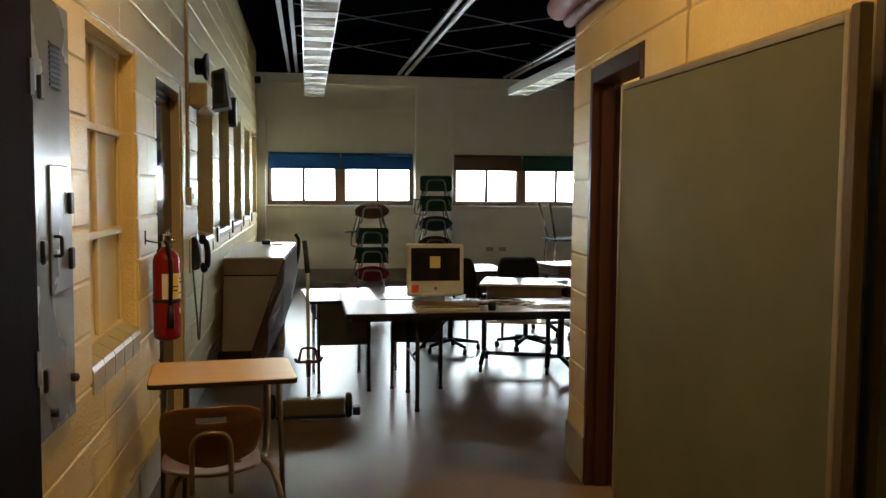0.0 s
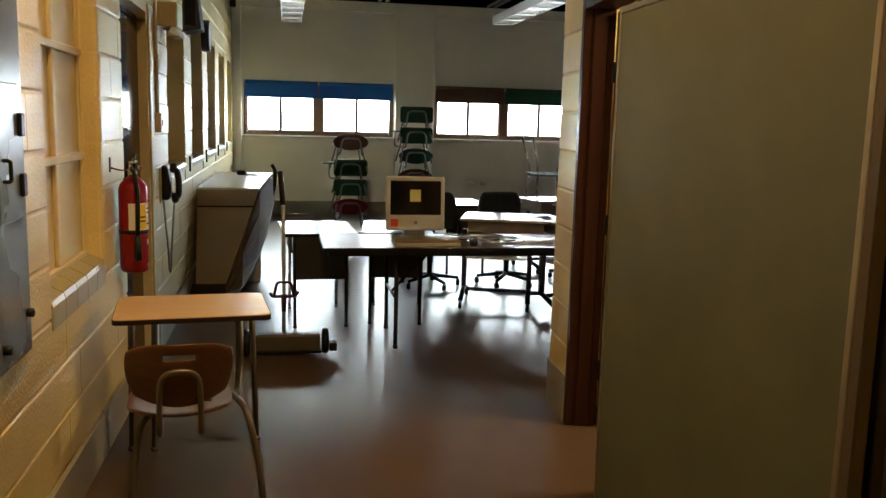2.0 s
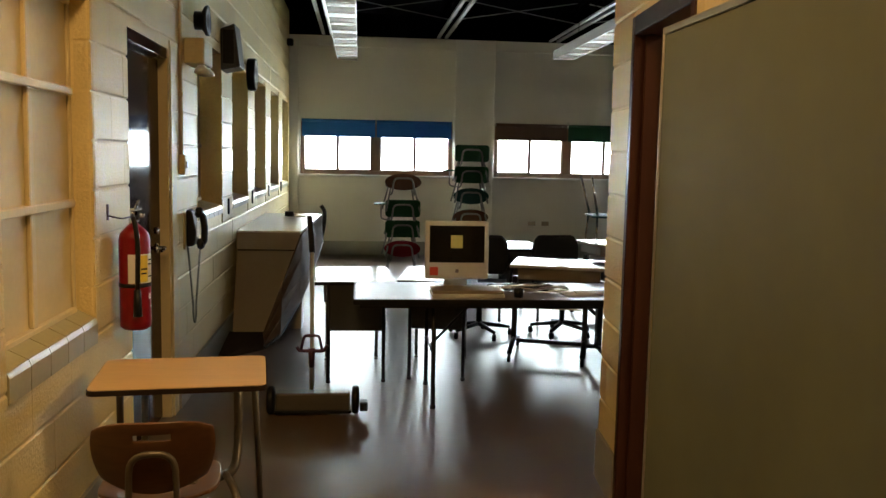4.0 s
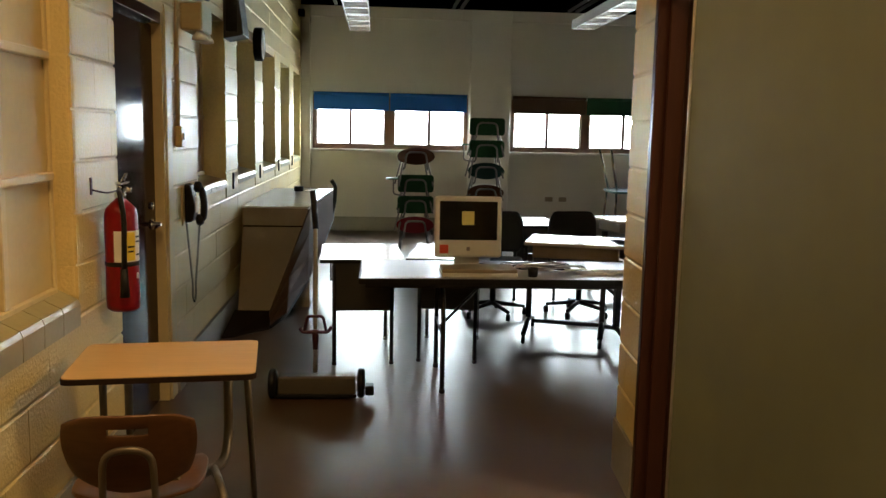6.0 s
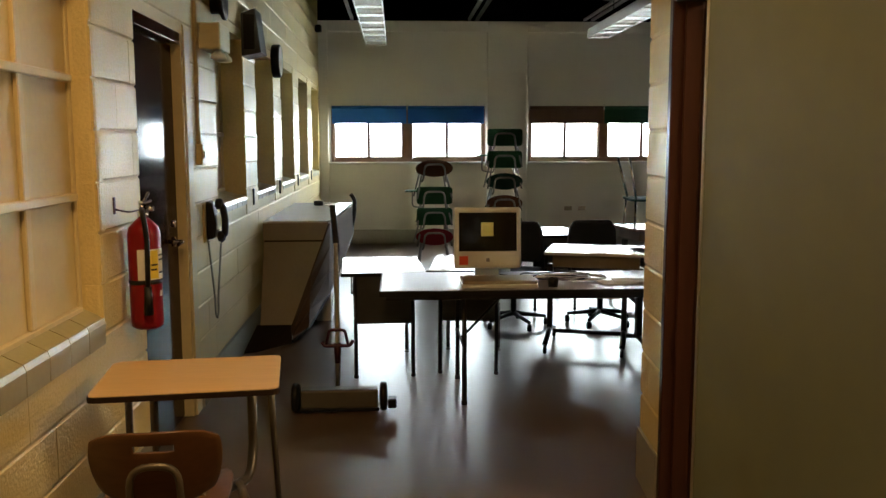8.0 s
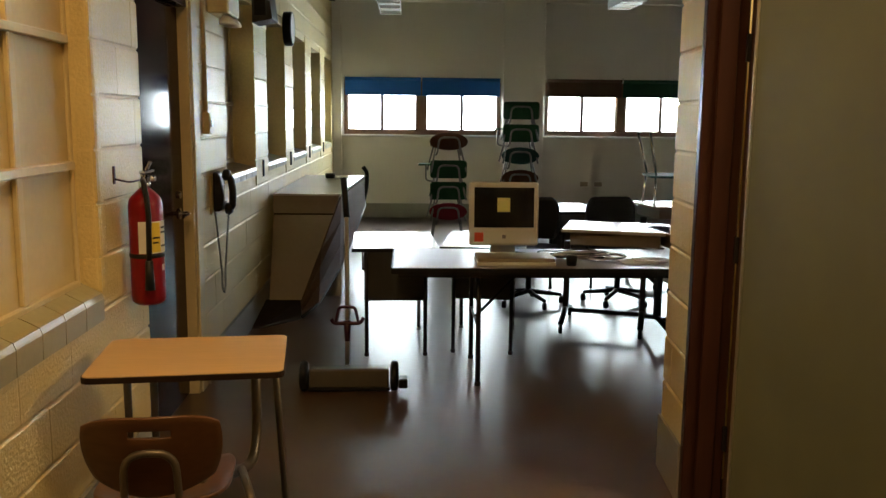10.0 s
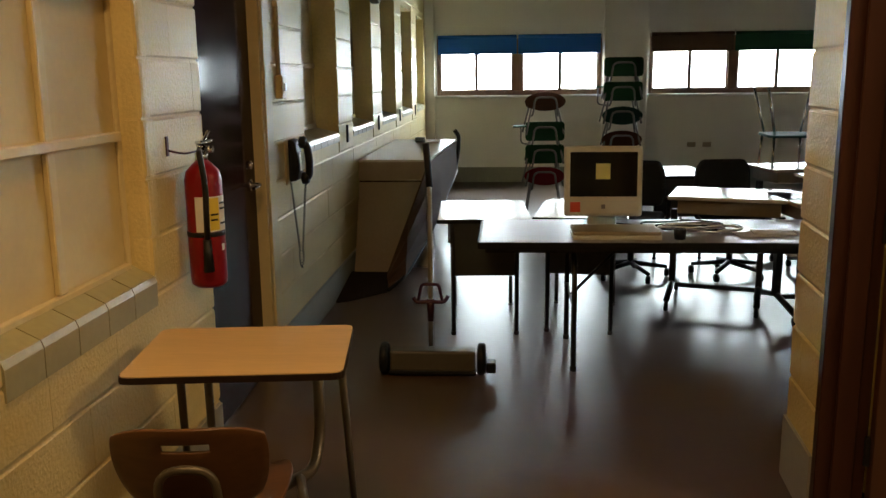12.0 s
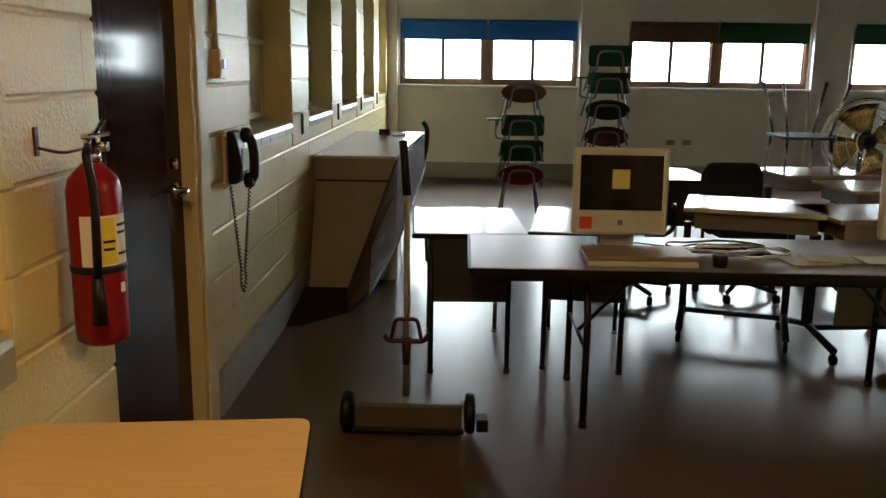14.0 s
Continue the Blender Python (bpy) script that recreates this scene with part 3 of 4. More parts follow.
def phone_grip(bm):
    # arched receiver standing off the body, with thick ear and mouth pieces
    tube(bm, rounded([(0.062, -0.0, 0.10), (0.105, -0.0, 0.085), (0.118, -0.0, 0.0), (0.112, -0.0, -0.09), (0.075, -0.0, -0.105)], 0.05, 6), 0.021, 12)
    lathe(bm, [(0.022, 0), (0.033, 0.006), (0.034, 0.03), (0.024, 0.042)], (0.062, 0, 0.098), 18, "x")
    lathe(bm, [(0.022, 0), (0.034, 0.006), (0.035, 0.03), (0.024, 0.044)], (0.07, 0, -0.10), 18, "x")


solid("body", BLACK, phone_body, parent=ph)
solid("receiver", BLACK, phone_grip, parent=ph)
boxes("dial_card", PAPER, [(0.0745, 0.079, -0.045, 0.045, -0.055, 0.045)], bevel=0.002, parent=ph, label="pale card behind the receiver")


def cord(bm):
    for side, off in ((-1, 0.0), (1, 0.3)):
        pts = []
        for k in range(121):
            f = k / 120
            z = -0.11 - 0.50 * f
            y = side * (0.05 * (1 - f) ** 1.1 + (0.026 * math.sin(math.pi * min(1, max(0, (f - 0.8) / 0.2)))))
            a = f * 60 * math.pi + off
            pts.append((0.05 + side * 0.03 * (1 - f) + 0.006 * math.cos(a), y + 0.006 * math.sin(a), z))
        tube(bm, pts, 0.003, 5)


solid("cord", BLACK, cord, parent=ph)

e = thing("emergency_light", "beige wall box with two small lamps", "emergency light")
boxes("body", CREAM_TRIM, [(0.001, 0.13, 5.22, 5.52, 2.11, 2.27)], bevel=0.012, seg=2, parent=e)


for y in (5.30, 5.47):
    solid("lamp_head", WHITE_PLASTIC, lambda bm, y=y: lathe(bm, [(0.02, 0), (0.045, -0.03), (0.05, -0.05), (0.03, -0.055)], (0.10, y, 2.11), 14), parent=e)
solid("alarm_horn", BLACK, lambda bm: lathe(bm, [(0.06, 0.001), (0.06, 0.05), (0.095, 0.07), (0.1, 0.09), (0.06, 0.085), (0.02, 0.06)], (0, 5.62, 2.43), 22, "x"), label="round black wall alarm horn", category="alarm")

sp = thing("wall_speaker", "dark grey wedge-shaped wall loudspeaker", "speaker")


def speaker(bm):
    prism(bm, [(0.001, 6.66, 2.53), (0.11, 6.66, 2.57), (0.15, 6.66, 2.24), (0.001, 6.66, 2.21)], (0, 0.30, 0), 0.006)


solid("cabinet", GUNMETAL, speaker, parent=sp)
boxes("grille", BLACK, [(0.02, 0.105, 6.652, 6.658, 2.26, 2.52)], parent=sp, label="black cloth grille")


def clock_ring(bm):
    lathe(bm, [(0.15, 0.001), (0.155, 0.02), (0.155, 0.07), (0.145, 0.08), (0.138, 0.075)], (0, 8.34, 2.33), 30, "x")


ck = thing("wall_clock", "round black-rimmed clock on the block wall", "clock")
solid("rim", BLACK, clock_ring, parent=ck)
solid("face", WHITE_PLASTIC, lambda bm: lathe(bm, [(0.135, 0.076), (0.135, 0.078)], (0, 8.34, 2.33), 30, "x"), parent=ck, label="white dial")
boxes("camera_box", BLACK, [(0.001, 0.09, 12.8, 12.92, 3.17, 3.27)], bevel=0.01, label="small dark box high on the wall", category="sensor")
for r in RECESS[:4]:
    boxes("wall_bracket", BLACK_STEEL, [(0.0, 0.015, r[1] + 0.27, r[1] + 0.30, 1.06, 1.19)], bevel=0.003, label="short dark steel bracket on the wall", category="bracket", group="wall brackets")
for x in (3.80, 4.02):
    boxes("wall_outlet", BEIGE, [(x, x + 0.12, FAR - 0.012, FAR - 0.0015, 0.50, 0.57)], bevel=0.003, label="small beige outlet plate on the wall", category="outlet", group="wall outlets")

# fire extinguisher
fx = thing("fire_extinguisher", "red fire extinguisher with black hose hung on the wall", "fire extinguisher", m=pose(0.085, 3.67, 0.765))
solid("cylinder", RED, lambda bm: lathe(bm, [(0.052, 0), (0.066, 0.012), (0.068, 0.04), (0.068, 0.405), (0.061, 0.435), (0.04, 0.458), (0.022, 0.475)], n=32), parent=fx)
solid("valve", CHROME, lambda bm: (lathe(bm, [(0.022, 0.475), (0.024, 0.5), (0.016, 0.505), (0.016, 0.535)], n=14), box(bm, -0.012, 0.012, -0.03, 0.10, 0.535, 0.548, 0.003), tube(bm, [(0, -0.02, 0.52), (0, 0.09, 0.575)], 0.007, 8), tube(bm, [(0.02, 0.0, 0.515), (0.045, 0, 0.515)], 0.012, 10)), parent=fx)


def label_patch(a0, a1, z0, z1, rad):
    def build(bm):
        n = 14
        grid = [[bm.verts.new((rr * math.cos(a0 + (a1 - a0) * k / n), rr * math.sin(a0 + (a1 - a0) * k / n), z)) for k in range(n + 1)] for rr, z in ((rad, z0), (rad, z1), (rad + 0.0008, z1), (rad + 0.0008, z0))]
        for r in range(4):
            p, q = grid[r], grid[(r + 1) % 4]
            for k in range(n):
                bm.faces.new((p[k], p[k + 1], q[k + 1], q[k]))
    return build


solid("label", PAPER, label_patch(-1.75, 0.2, 0.215, 0.345, 0.0685), parent=fx, label="white printed label")
solid("label_stripe", YELLOW, label_patch(-1.0, -0.45, 0.22, 0.34, 0.0695), parent=fx, label="yellow print on the label")
for z, a, b in ((0.315, -0.4, 0.1), (0.295, -0.4, 0.05), (0.275, -0.95, -0.5), (0.255, -0.95, -0.55), (0.24, -0.4, 0.1)):
    solid("print_bar", BLACK, label_patch(a, b, z, z + 0.007, 0.0705), parent=fx, label="dark line of print")
solid("strap", BLACK, lambda bm: lathe(bm, [(0.0695, 0.195), (0.0705, 0.196), (0.0705, 0.212), (0.0695, 0.213)], n=32), parent=fx)
solid("arrow_mark", PAPER, label_patch(-0.35, -0.1, 0.14, 0.165, 0.0685), parent=fx, label="white mark")
solid("hose", BLACK, lambda bm: (tube(bm, rounded([(0.0, -0.02, 0.51), (0.02, -0.075, 0.5), (0.035, -0.078, 0.40), (0.03, -0.078, 0.19)], 0.04), 0.011, 10), tube(bm, [(0.03, -0.08, 0.19), (0.03, -0.08, 0.07)], 0.015, 10, 0.02)), parent=fx)
solid("hook", RED_BROWN, lambda bm: (box(bm, -0.085, -0.078, -0.125, -0.105, 0.50, 0.57, 0.002), tube(bm, rounded([(-0.08, -0.115, 0.52), (-0.03, -0.09, 0.505), (-0.01, -0.02, 0.51)], 0.03), 0.004, 6)), parent=fx, label="small brown wall hook")

# ---- chalkboards by the corridor wall ----
def chalkboard(x, y0, y1, z0, z1, label, split=None):
    c = thing("chalkboard", label, "chalkboard", "rolling chalkboards")
    parts = [(z0, z1)] if split is None else [(z0, split[0]), (split[1], z1)]
    for a, b in parts:
        boxes("panel", BOARD_GREEN, [(x + 0.004, x + 0.022, y0 + 0.02, y1 - 0.012, a + 0.02, b - 0.02)], parent=c)
        boxes("frame", ALU, [(x, x + 0.026, y0, y0 + 0.02, a, b), (x, x + 0.026, y1 - 0.012, y1, a, b), (x, x + 0.026, y0 + 0.02, y1 - 0.012, b - 0.02, b), (x, x + 0.026, y0 + 0.02, y1 - 0.012, a, a + 0.02)], bevel=0.002, parent=c, label="aluminium edge frame")
    boxes("post", TAUPE_STEEL, [(x - 0.003, x + 0.028, y0 - 0.04, y0 - 0.004, 0.06, z1 + 0.012)], bevel=0.004, parent=c, label="taupe steel upright")
    boxes("foot", TAUPE_STEEL, [(x - 0.02, x + 0.06, y0 - 0.045, y1, 0.045, 0.058 + 0.03)], bevel=0.004, parent=c)
    for y in (y0, y1 - 0.1):
        solid("caster", BLACK, lambda bm, y=y: lathe(bm, [(0.012, 0), (0.022, 0.003), (0.022, 0.022), (0.012, 0.025)], (x + 0.02, y, 0.023), 14, "x"), parent=c)


chalkboard(1.902, 0.715, 2.015, 0.12, 1.927, "large green rolling chalkboard with aluminium frame")
chalkboard(2.04, 0.83, 2.02, 0.12, 1.97, "green chalkboard parked close to the block wall", split=(0.98, 1.16))


# ---- student desk with attached chair ----
def combo_desk(m):
    t = thing("student_desk", "student desk with wood-grain top and attached plywood chair", "desk", m=m)

    def top(bm):
        pts = rounded([(0.0, -0.232, 0.718), (-0.308, -0.232, 0.718), (-0.308, 0.232, 0.718), (0.308, 0.232, 0.718), (0.308, -0.232, 0.718), (0.0, -0.232, 0.718)], 0.035, 4)
        prism(bm, pts[:-1], (0, 0, 0.018), 0)

    def rim(bm):
        pts = rounded([(0.0, -0.235, 0.714), (-0.311, -0.235, 0.714), (-0.311, 0.235, 0.714), (0.311, 0.235, 0.714), (0.311, -0.235, 0.714), (0.0, -0.235, 0.714)], 0.035, 4)
        prism(bm, pts[:-1], (0, 0, 0.019), 0)
    solid("edge_band", WOOD_EDGE, rim, parent=t)
    solid("top", WOOD_TOP, top, parent=t)
    for x, y in ((-0.16, 0.16), (0.26, 0.2), (-0.26, 0.2)):
        dx = 0.03 if x > 0 else -0.02
        solid("leg", TAUPE_STEEL, lambda bm, x=x, y=y, dx=dx: (tube(bm, [(x, y, 0.706), (x + dx, y + 0.1, 0.012)], 0.015, 10, 0.011), lathe(bm, [(0.016, 0), (0.018, 0.012), (0.012, 0.02)], (x + dx, y + 0.1, 0.0), 12)), parent=t)
    solid("support_tube", TAUPE_STEEL, lambda bm: tube(bm, rounded([(0.2, 0.1, 0.706), (0.2, 0.1, 0.42), (0.19, 0.02, 0.33), (0.12, -0.12, 0.35), (0.05, -0.3, 0.395)], 0.09), 0.018, 12), parent=t)
    solid("support_tube", TAUPE_STEEL, lambda bm: tube(bm, rounded([(0.16, -0.1, 0.36), (0.2, -0.308, 0.37), (0.24, -0.36, 0.2), (0.26, -0.40, 0.0)], 0.08), 0.014, 10), parent=t)
    solid("support_tube", TAUPE_STEEL, lambda bm: tube(bm, rounded([(-0.02, -0.2, 0.385), (-0.2, -0.308, 0.37), (-0.232, -0.36, 0.2), (-0.25, -0.40, 0.0)], 0.08), 0.014, 10), parent=t)

    def shell(bm, nu, nv, place):
        g = [[bm.verts.new(place(i / nu, j / nv)) for i in range(nu + 1)] for j in range(nv + 1)]
        for j in range(nv):
            for i in range(nu):
                bm.faces.new((g[j][i], g[j][i + 1], g[j + 1][i + 1], g[j + 1][i])).smooth = True

    def seat(bm):
        def place(u, v):
            s = u * 2 - 1
            half = 0.2 * (1 - 0.15 * (2 * v - 1) ** 4)
            y = -0.55 + 0.42 * v
            edge = 0.03 * abs(s) ** 6
            return (s * half + 0.0, y + 0.03 * s * s * (1 - v), 0.405 + 0.02 * s * s + 0.02 * (1 - v) ** 3 - 0.015 * v ** 4 + edge * 0)
        shell(bm, 12, 10, place)

    def back(bm):
        # curved plywood back with a hand slot
        nu, nv = 20, 12
        grid = {}
        for j in range(nv + 1):
            for i in range(nu + 1):
                u, v = i / nu, j / nv
                s = u * 2 - 1
                w = 0.2 * (1 - 0.16 * (1 - v) ** 2.2 - 0.05 * v ** 6)
                z = 0.46 + 0.255 * v - 0.03 * abs(s) ** 4 * v - (-0.045) * s * s * (1 - v) ** 2
                grid[i, j] = bm.verts.new((s * w, -0.53 - 0.045 * (1 - s * s) - 0.05 * v, z))
        for j in range(nv):
            for i in range(nu):
                if 7 <= i < 13 and j in (9,):
                    continue
                bm.faces.new((grid[i, j], grid[i + 1, j], grid[i + 1, j + 1], grid[i, j + 1])).smooth = True
    for nm, fn in (("seat", seat), ("backrest", back)):
        ob = solid(nm, PLY, fn, parent=t, m=pose(-0.055, 0.09, -0.012))
        so = ob.modifiers.new("ply", "SOLIDIFY")
        so.thickness = 0.012
        bv = ob.modifiers.new("soft", "BEVEL")
        bv.width, bv.segments = 0.003, 2
    solid("back_loop", TAUPE_STEEL, lambda bm: tube(bm, rounded([(-0.075, -0.45, 0.36), (-0.075, -0.60, 0.34), (-0.075, -0.605, 0.45), (-0.07, -0.62, 0.60), (0.07, -0.62, 0.60), (0.075, -0.605, 0.45), (0.075, -0.60, 0.34), (0.075, -0.45, 0.36)], 0.06), 0.011, 10), parent=t, m=pose(-0.055, 0.09, 0.0))
    return t


combo_desk(pose(0.43, 2.99, 0, 0, 0, 6.5))


# ---- push sweeper ----
sw = thing("push_sweeper", "grey two-wheeled push sweeper with upright handle", "sweeper", m=pose(-0.01, -0.02, 0))
boxes("housing", SWEEP_GREY, [(0.61, 1.06, 4.83, 4.93, 0.025, 0.135)], bevel=0.012, seg=2, parent=sw)
boxes("skirt", BLACK, [(0.605, 1.065, 4.82, 4.94, 0.012, 0.03)], bevel=0.003, parent=sw)
for x in (0.555, 1.065):
    solid("wheel", BLACK, lambda bm, x=x: lathe(bm, [(0.03, 0), (0.075, 0.004), (0.085, 0.014), (0.085, 0.036), (0.075, 0.046), (0.03, 0.05)], (x, 4.875, 0.085), 24, "x"), parent=sw)
boxes("foot_pedal", BLACK, [(1.116, 1.165, 4.80, 4.88, 0.03, 0.085)], bevel=0.006, parent=sw)
solid("pole", ALU, lambda bm: (tube(bm, rounded([(0.82, 4.93, 0.12), (0.82, 4.96, 0.55), (0.815, 5.02, 1.0), (0.80, 5.06, 1.16)], 0.2), 0.013, 10)), parent=sw, label="metal pole")
solid("grip", BLACK, lambda bm: tube(bm, rounded([(0.816, 5.015, 0.97), (0.805, 5.05, 1.1), (0.795, 5.07, 1.19)], 0.1), 0.018, 10), parent=sw)
solid("bracket", PURPLE_STEEL, lambda bm: (tube(bm, rounded([(0.73, 4.93, 0.40), (0.745, 4.93, 0.375), (0.895, 4.93, 0.375), (0.915, 4.93, 0.41)], 0.02), 0.011, 8), tube(bm, rounded([(0.755, 4.93, 0.375), (0.775, 4.93, 0.47), (0.865, 4.93, 0.47), (0.885, 4.93, 0.375)], 0.02), 0.009, 8), tube(bm, [(0.82, 4.94, 0.39), (0.82, 4.94, 0.27)], 0.022, 10, 0.015)), parent=sw, label="plum coloured steel bracket")

# ---- bench cabinet with slanted front along the left wall ----
bc = thing("bench_cabinet", "long beige bench cabinet with slanted brown front on the wall", "cabinet")


def loft(bm, near, far):
    a, b = [bm.verts.new(q) for q in near], [bm.verts.new(q) for q in far]
    n = len(a)
    bm.faces.new(a[::-1])
    bm.faces.new(b)
    for k in range(n):
        bm.faces.new((a[k], a[(k + 1) % n], b[(k + 1) % n], b[k]))


Y0, Y1 = 7.36, 9.62
solid("body", BEIGE, lambda bm: loft(bm, [(0.05, 6.88, 0.085), (0.30, 6.88, 0.085), (0.545, Y0, 0.712), (0.022, Y0, 0.712)], [(0.022, Y1, 0.085), (0.38, Y1, 0.085), (0.625, Y1, 0.712), (0.022, Y1, 0.712)]), parent=bc)
solid("lid", BEIGE, lambda bm: loft(bm, [(0.022, Y0 - 0.02, 0.728), (0.548, Y0 - 0.02, 0.728), (0.575, Y0 - 0.02, 0.875), (0.022, Y0 - 0.02, 0.875)], [(0.022, Y1 + 0.02, 0.728), (0.635, Y1 + 0.02, 0.728), (0.66, Y1 + 0.02, 0.875), (0.022, Y1 + 0.02, 0.875)]), parent=bc)
# shade of the gap below the lid, put in as a dark strip
boxes("reveal", WOOD_EDGE, [(0.022, 0.53, Y0, Y1, 0.7125, 0.7275)], parent=bc, label="dark strip standing in for shade under the lid")
solid("top", PALE_TOP, lambda bm: loft(bm, [(0.022, Y0 - 0.03, 0.877), (0.58, Y0 - 0.03, 0.877), (0.58, Y0 - 0.03, 0.892), (0.022, Y0 - 0.03, 0.892)], [(0.022, Y1 + 0.03, 0.877), (0.67, Y1 + 0.03, 0.877), (0.67, Y1 + 0.03, 0.892), (0.022, Y1 + 0.03, 0.892)]), parent=bc, label="pale laminate top")
# slanted brown side that sweeps down and forward to the floor
SIDE_UP = [(0.305, 6.85, 0.07), (0.44, 7.10, 0.46), (0.585, 7.33, 0.87), (0.615, 8.1, 0.873), (0.675, 9.62, 0.873)]
SIDE_LOW = [(0.345, 6.60, 0.012), (0.45, 6.78, 0.075), (0.565, 7.35, 0.25), (0.625, 7.9, 0.38), (0.68, 9.5, 0.58)]


def side_panel(bm):
    grid = [[bm.verts.new(Vector(a).lerp(Vector(b), k / 3)) for k in range(4)] for a, b in zip(SIDE_UP, SIDE_LOW)]
    for a, b in zip(grid, grid[1:]):
        for k in range(3):
            bm.faces.new((a[k], a[k + 1], b[k + 1], b[k]))


sp_ob = solid("front_panel", BROWN_PANEL, side_panel, parent=bc, label="slanted brown front panel")
sp_mod = sp_ob.modifiers.new("board", "SOLIDIFY")
sp_mod.thickness, sp_mod.offset = 0.016, 0
solid("edge", BLACK, lambda bm: tube(bm, rounded(SIDE_LOW, 0.12), 0.013, 8), parent=bc, label="black rubber edge")
solid("base", WOOD_EDGE, lambda bm: loft(bm, [(0.022, 6.27, 0.0), (0.10, 6.30, 0.0), (0.34, 6.58, 0.0), (0.31, 6.92, 0.0), (0.022, 6.92, 0.0)], [(0.022, 6.29, 0.012), (0.10, 6.32, 0.012), (0.33, 6.62, 0.015), (0.30, 6.90, 0.084), (0.022, 6.90, 0.084)]), parent=bc, label="dark sloping base")
boxes("side_box", REFLECTOR, [(0.44, 0.585, 7.42, 7.75, 0.0, 0.27)], bevel=0.006, parent=bc, label="white box under the slanted front")
solid("rail", BLACK, lambda bm: tube(bm, rounded([(0.66, 9.45, 0.60), (0.70, 9.45, 0.78), (0.705, 9.45, 0.94), (0.66, 9.45, 1.0)], 0.1), 0.022, 8), parent=bc, label="dark bent end rail")
solid("tape_roll", BLACK, lambda bm: lathe(bm, [(0.025, 0), (0.05, 0.002), (0.05, 0.05), (0.025, 0.052)], (0.33, 9.2, 0.892), 18), label="small black roll on the bench top", category="tape")
boxes("notepad", PAPER, [(0.40, 0.52, 9.1, 9.25, 0.8922, 0.905)], label="small white notepad on the bench top", category="notepad")


# ---- folding table and what lies on it ----
TZ = 0.705
tb = thing("folding_table", "long grey laminate folding table with black steel legs", "table")
boxes("top", TABLE_GREY, [(1.07, 3.50, 4.86, 5.58, TZ - 0.02, TZ)], bevel=0.006, seg=2, parent=tb)
boxes("apron", BLACK_STEEL, [(1.10, 3.47, 4.885, 4.91, TZ - 0.06, TZ - 0.021), (1.10, 3.47, 5.53, 5.555, TZ - 0.06, TZ - 0.021), (1.10, 1.125, 4.912, 5.528, TZ - 0.06, TZ - 0.021), (3.445, 3.47, 4.912, 5.528, TZ - 0.06, TZ - 0.021)], parent=tb)
boxes("edge_band", BLACK, [(1.066, 3.504, 4.850, 4.8595, TZ - 0.034, TZ - 0.0015), (1.061, 1.0695, 4.8605, 5.58, TZ - 0.034, TZ - 0.0015)], parent=tb)
for x, s in ((1.56, 1), (3.02, -1)):
    for y in (4.93, 5.50):
        solid("leg", BLACK_STEEL, lambda bm, x=x, y=y: (tube(bm, rounded([(x, 5.215 + (y - 5.215) * 0.5, TZ - 0.03), (x, y, TZ - 0.2), (x, y, 0.012)], 0.08), 0.015, 10), lathe(bm, [(0.018, 0), (0.019, 0.02), (0.014, 0.03)], (x, y, 0), 12)), parent=tb)
    solid("brace", BLACK_STEEL, lambda bm, x=x, s=s: (tube(bm, [(x, 4.93, 0.34), (x, 5.50, 0.34)], 0.009, 8), tube(bm, [(x, 5.215, 0.34), (x + 0.32 * s, 5.215, TZ - 0.03)], 0.009, 8)), parent=tb)

mo = thing("computer", "white all-in-one computer with dark screen", "computer", m=pose(1.735, 5.27, TZ, 0, 0, 0))


def case(bm):
    box(bm, -0.212, 0.212, 0.0, 0.045, 0.065, 0.45, 0.018, 3)


solid("case", WHITE_PLASTIC, case, parent=mo, m=pose(0, 0, 0, -4))
boxes("screen", SCREEN, [(-0.182, 0.182, -0.003, -0.0005, 0.175, 0.418)], parent=mo, m=pose(0, 0, 0, -4), label="dark switched-off screen")
boxes("mark", TABLE_GREY, [(-0.011, 0.011, -0.0025, -0.0004, 0.108, 0.132)], bevel=0.003, parent=mo, m=pose(0, 0, 0, -4))
solid("stand", ALU, lambda bm: (box(bm, -0.09, 0.09, -0.03, 0.15, 0.0, 0.008, 0.003), prism(bm, [(-0.075, 0.06, 0.006), (-0.075, 0.13, 0.006), (-0.075, 0.075, 0.16), (-0.075, 0.06, 0.16)], (0.15, 0, 0))), parent=mo, label="aluminium foot")
boxes("sticky_note", NOTE, [(-0.042, 0.035, -0.006, -0.0045, 0.27, 0.355)], label="yellow sticky note on the dark screen", category="note", m=mo.matrix_basis @ pose(0, 0, 0, -4))
boxes("sticker", RED_STICKER, [(-0.18, -0.125, -0.004, -0.0015, 0.09, 0.145)], label="orange-red square sticker on the computer", category="sticker", m=mo.matrix_basis @ pose(0, 0, 0, -4))

second = copy_thing(mo, pose(3.085, 5.25, TZ))
boxes("sticker", RED_STICKER, [(-0.18, -0.125, -0.004, -0.0015, 0.09, 0.145)], label="orange-red square sticker on the second computer", category="sticker", m=second.matrix_basis @ pose(0, 0, 0, -4))

kb = thing("keyboard_tray", "flat white keyboard box lying on the table", "keyboard", m=pose(1.77, 5.03, TZ))
boxes("base", WHITE_PLASTIC, [(-0.225, 0.225, -0.12, 0.12, 0.001, 0.024)], bevel=0.005, seg=2, parent=kb)
boxes("cover", BEIGE, [(-0.222, 0.222, -0.117, 0.117, 0.0245, 0.045)], bevel=0.006, seg=2, parent=kb)
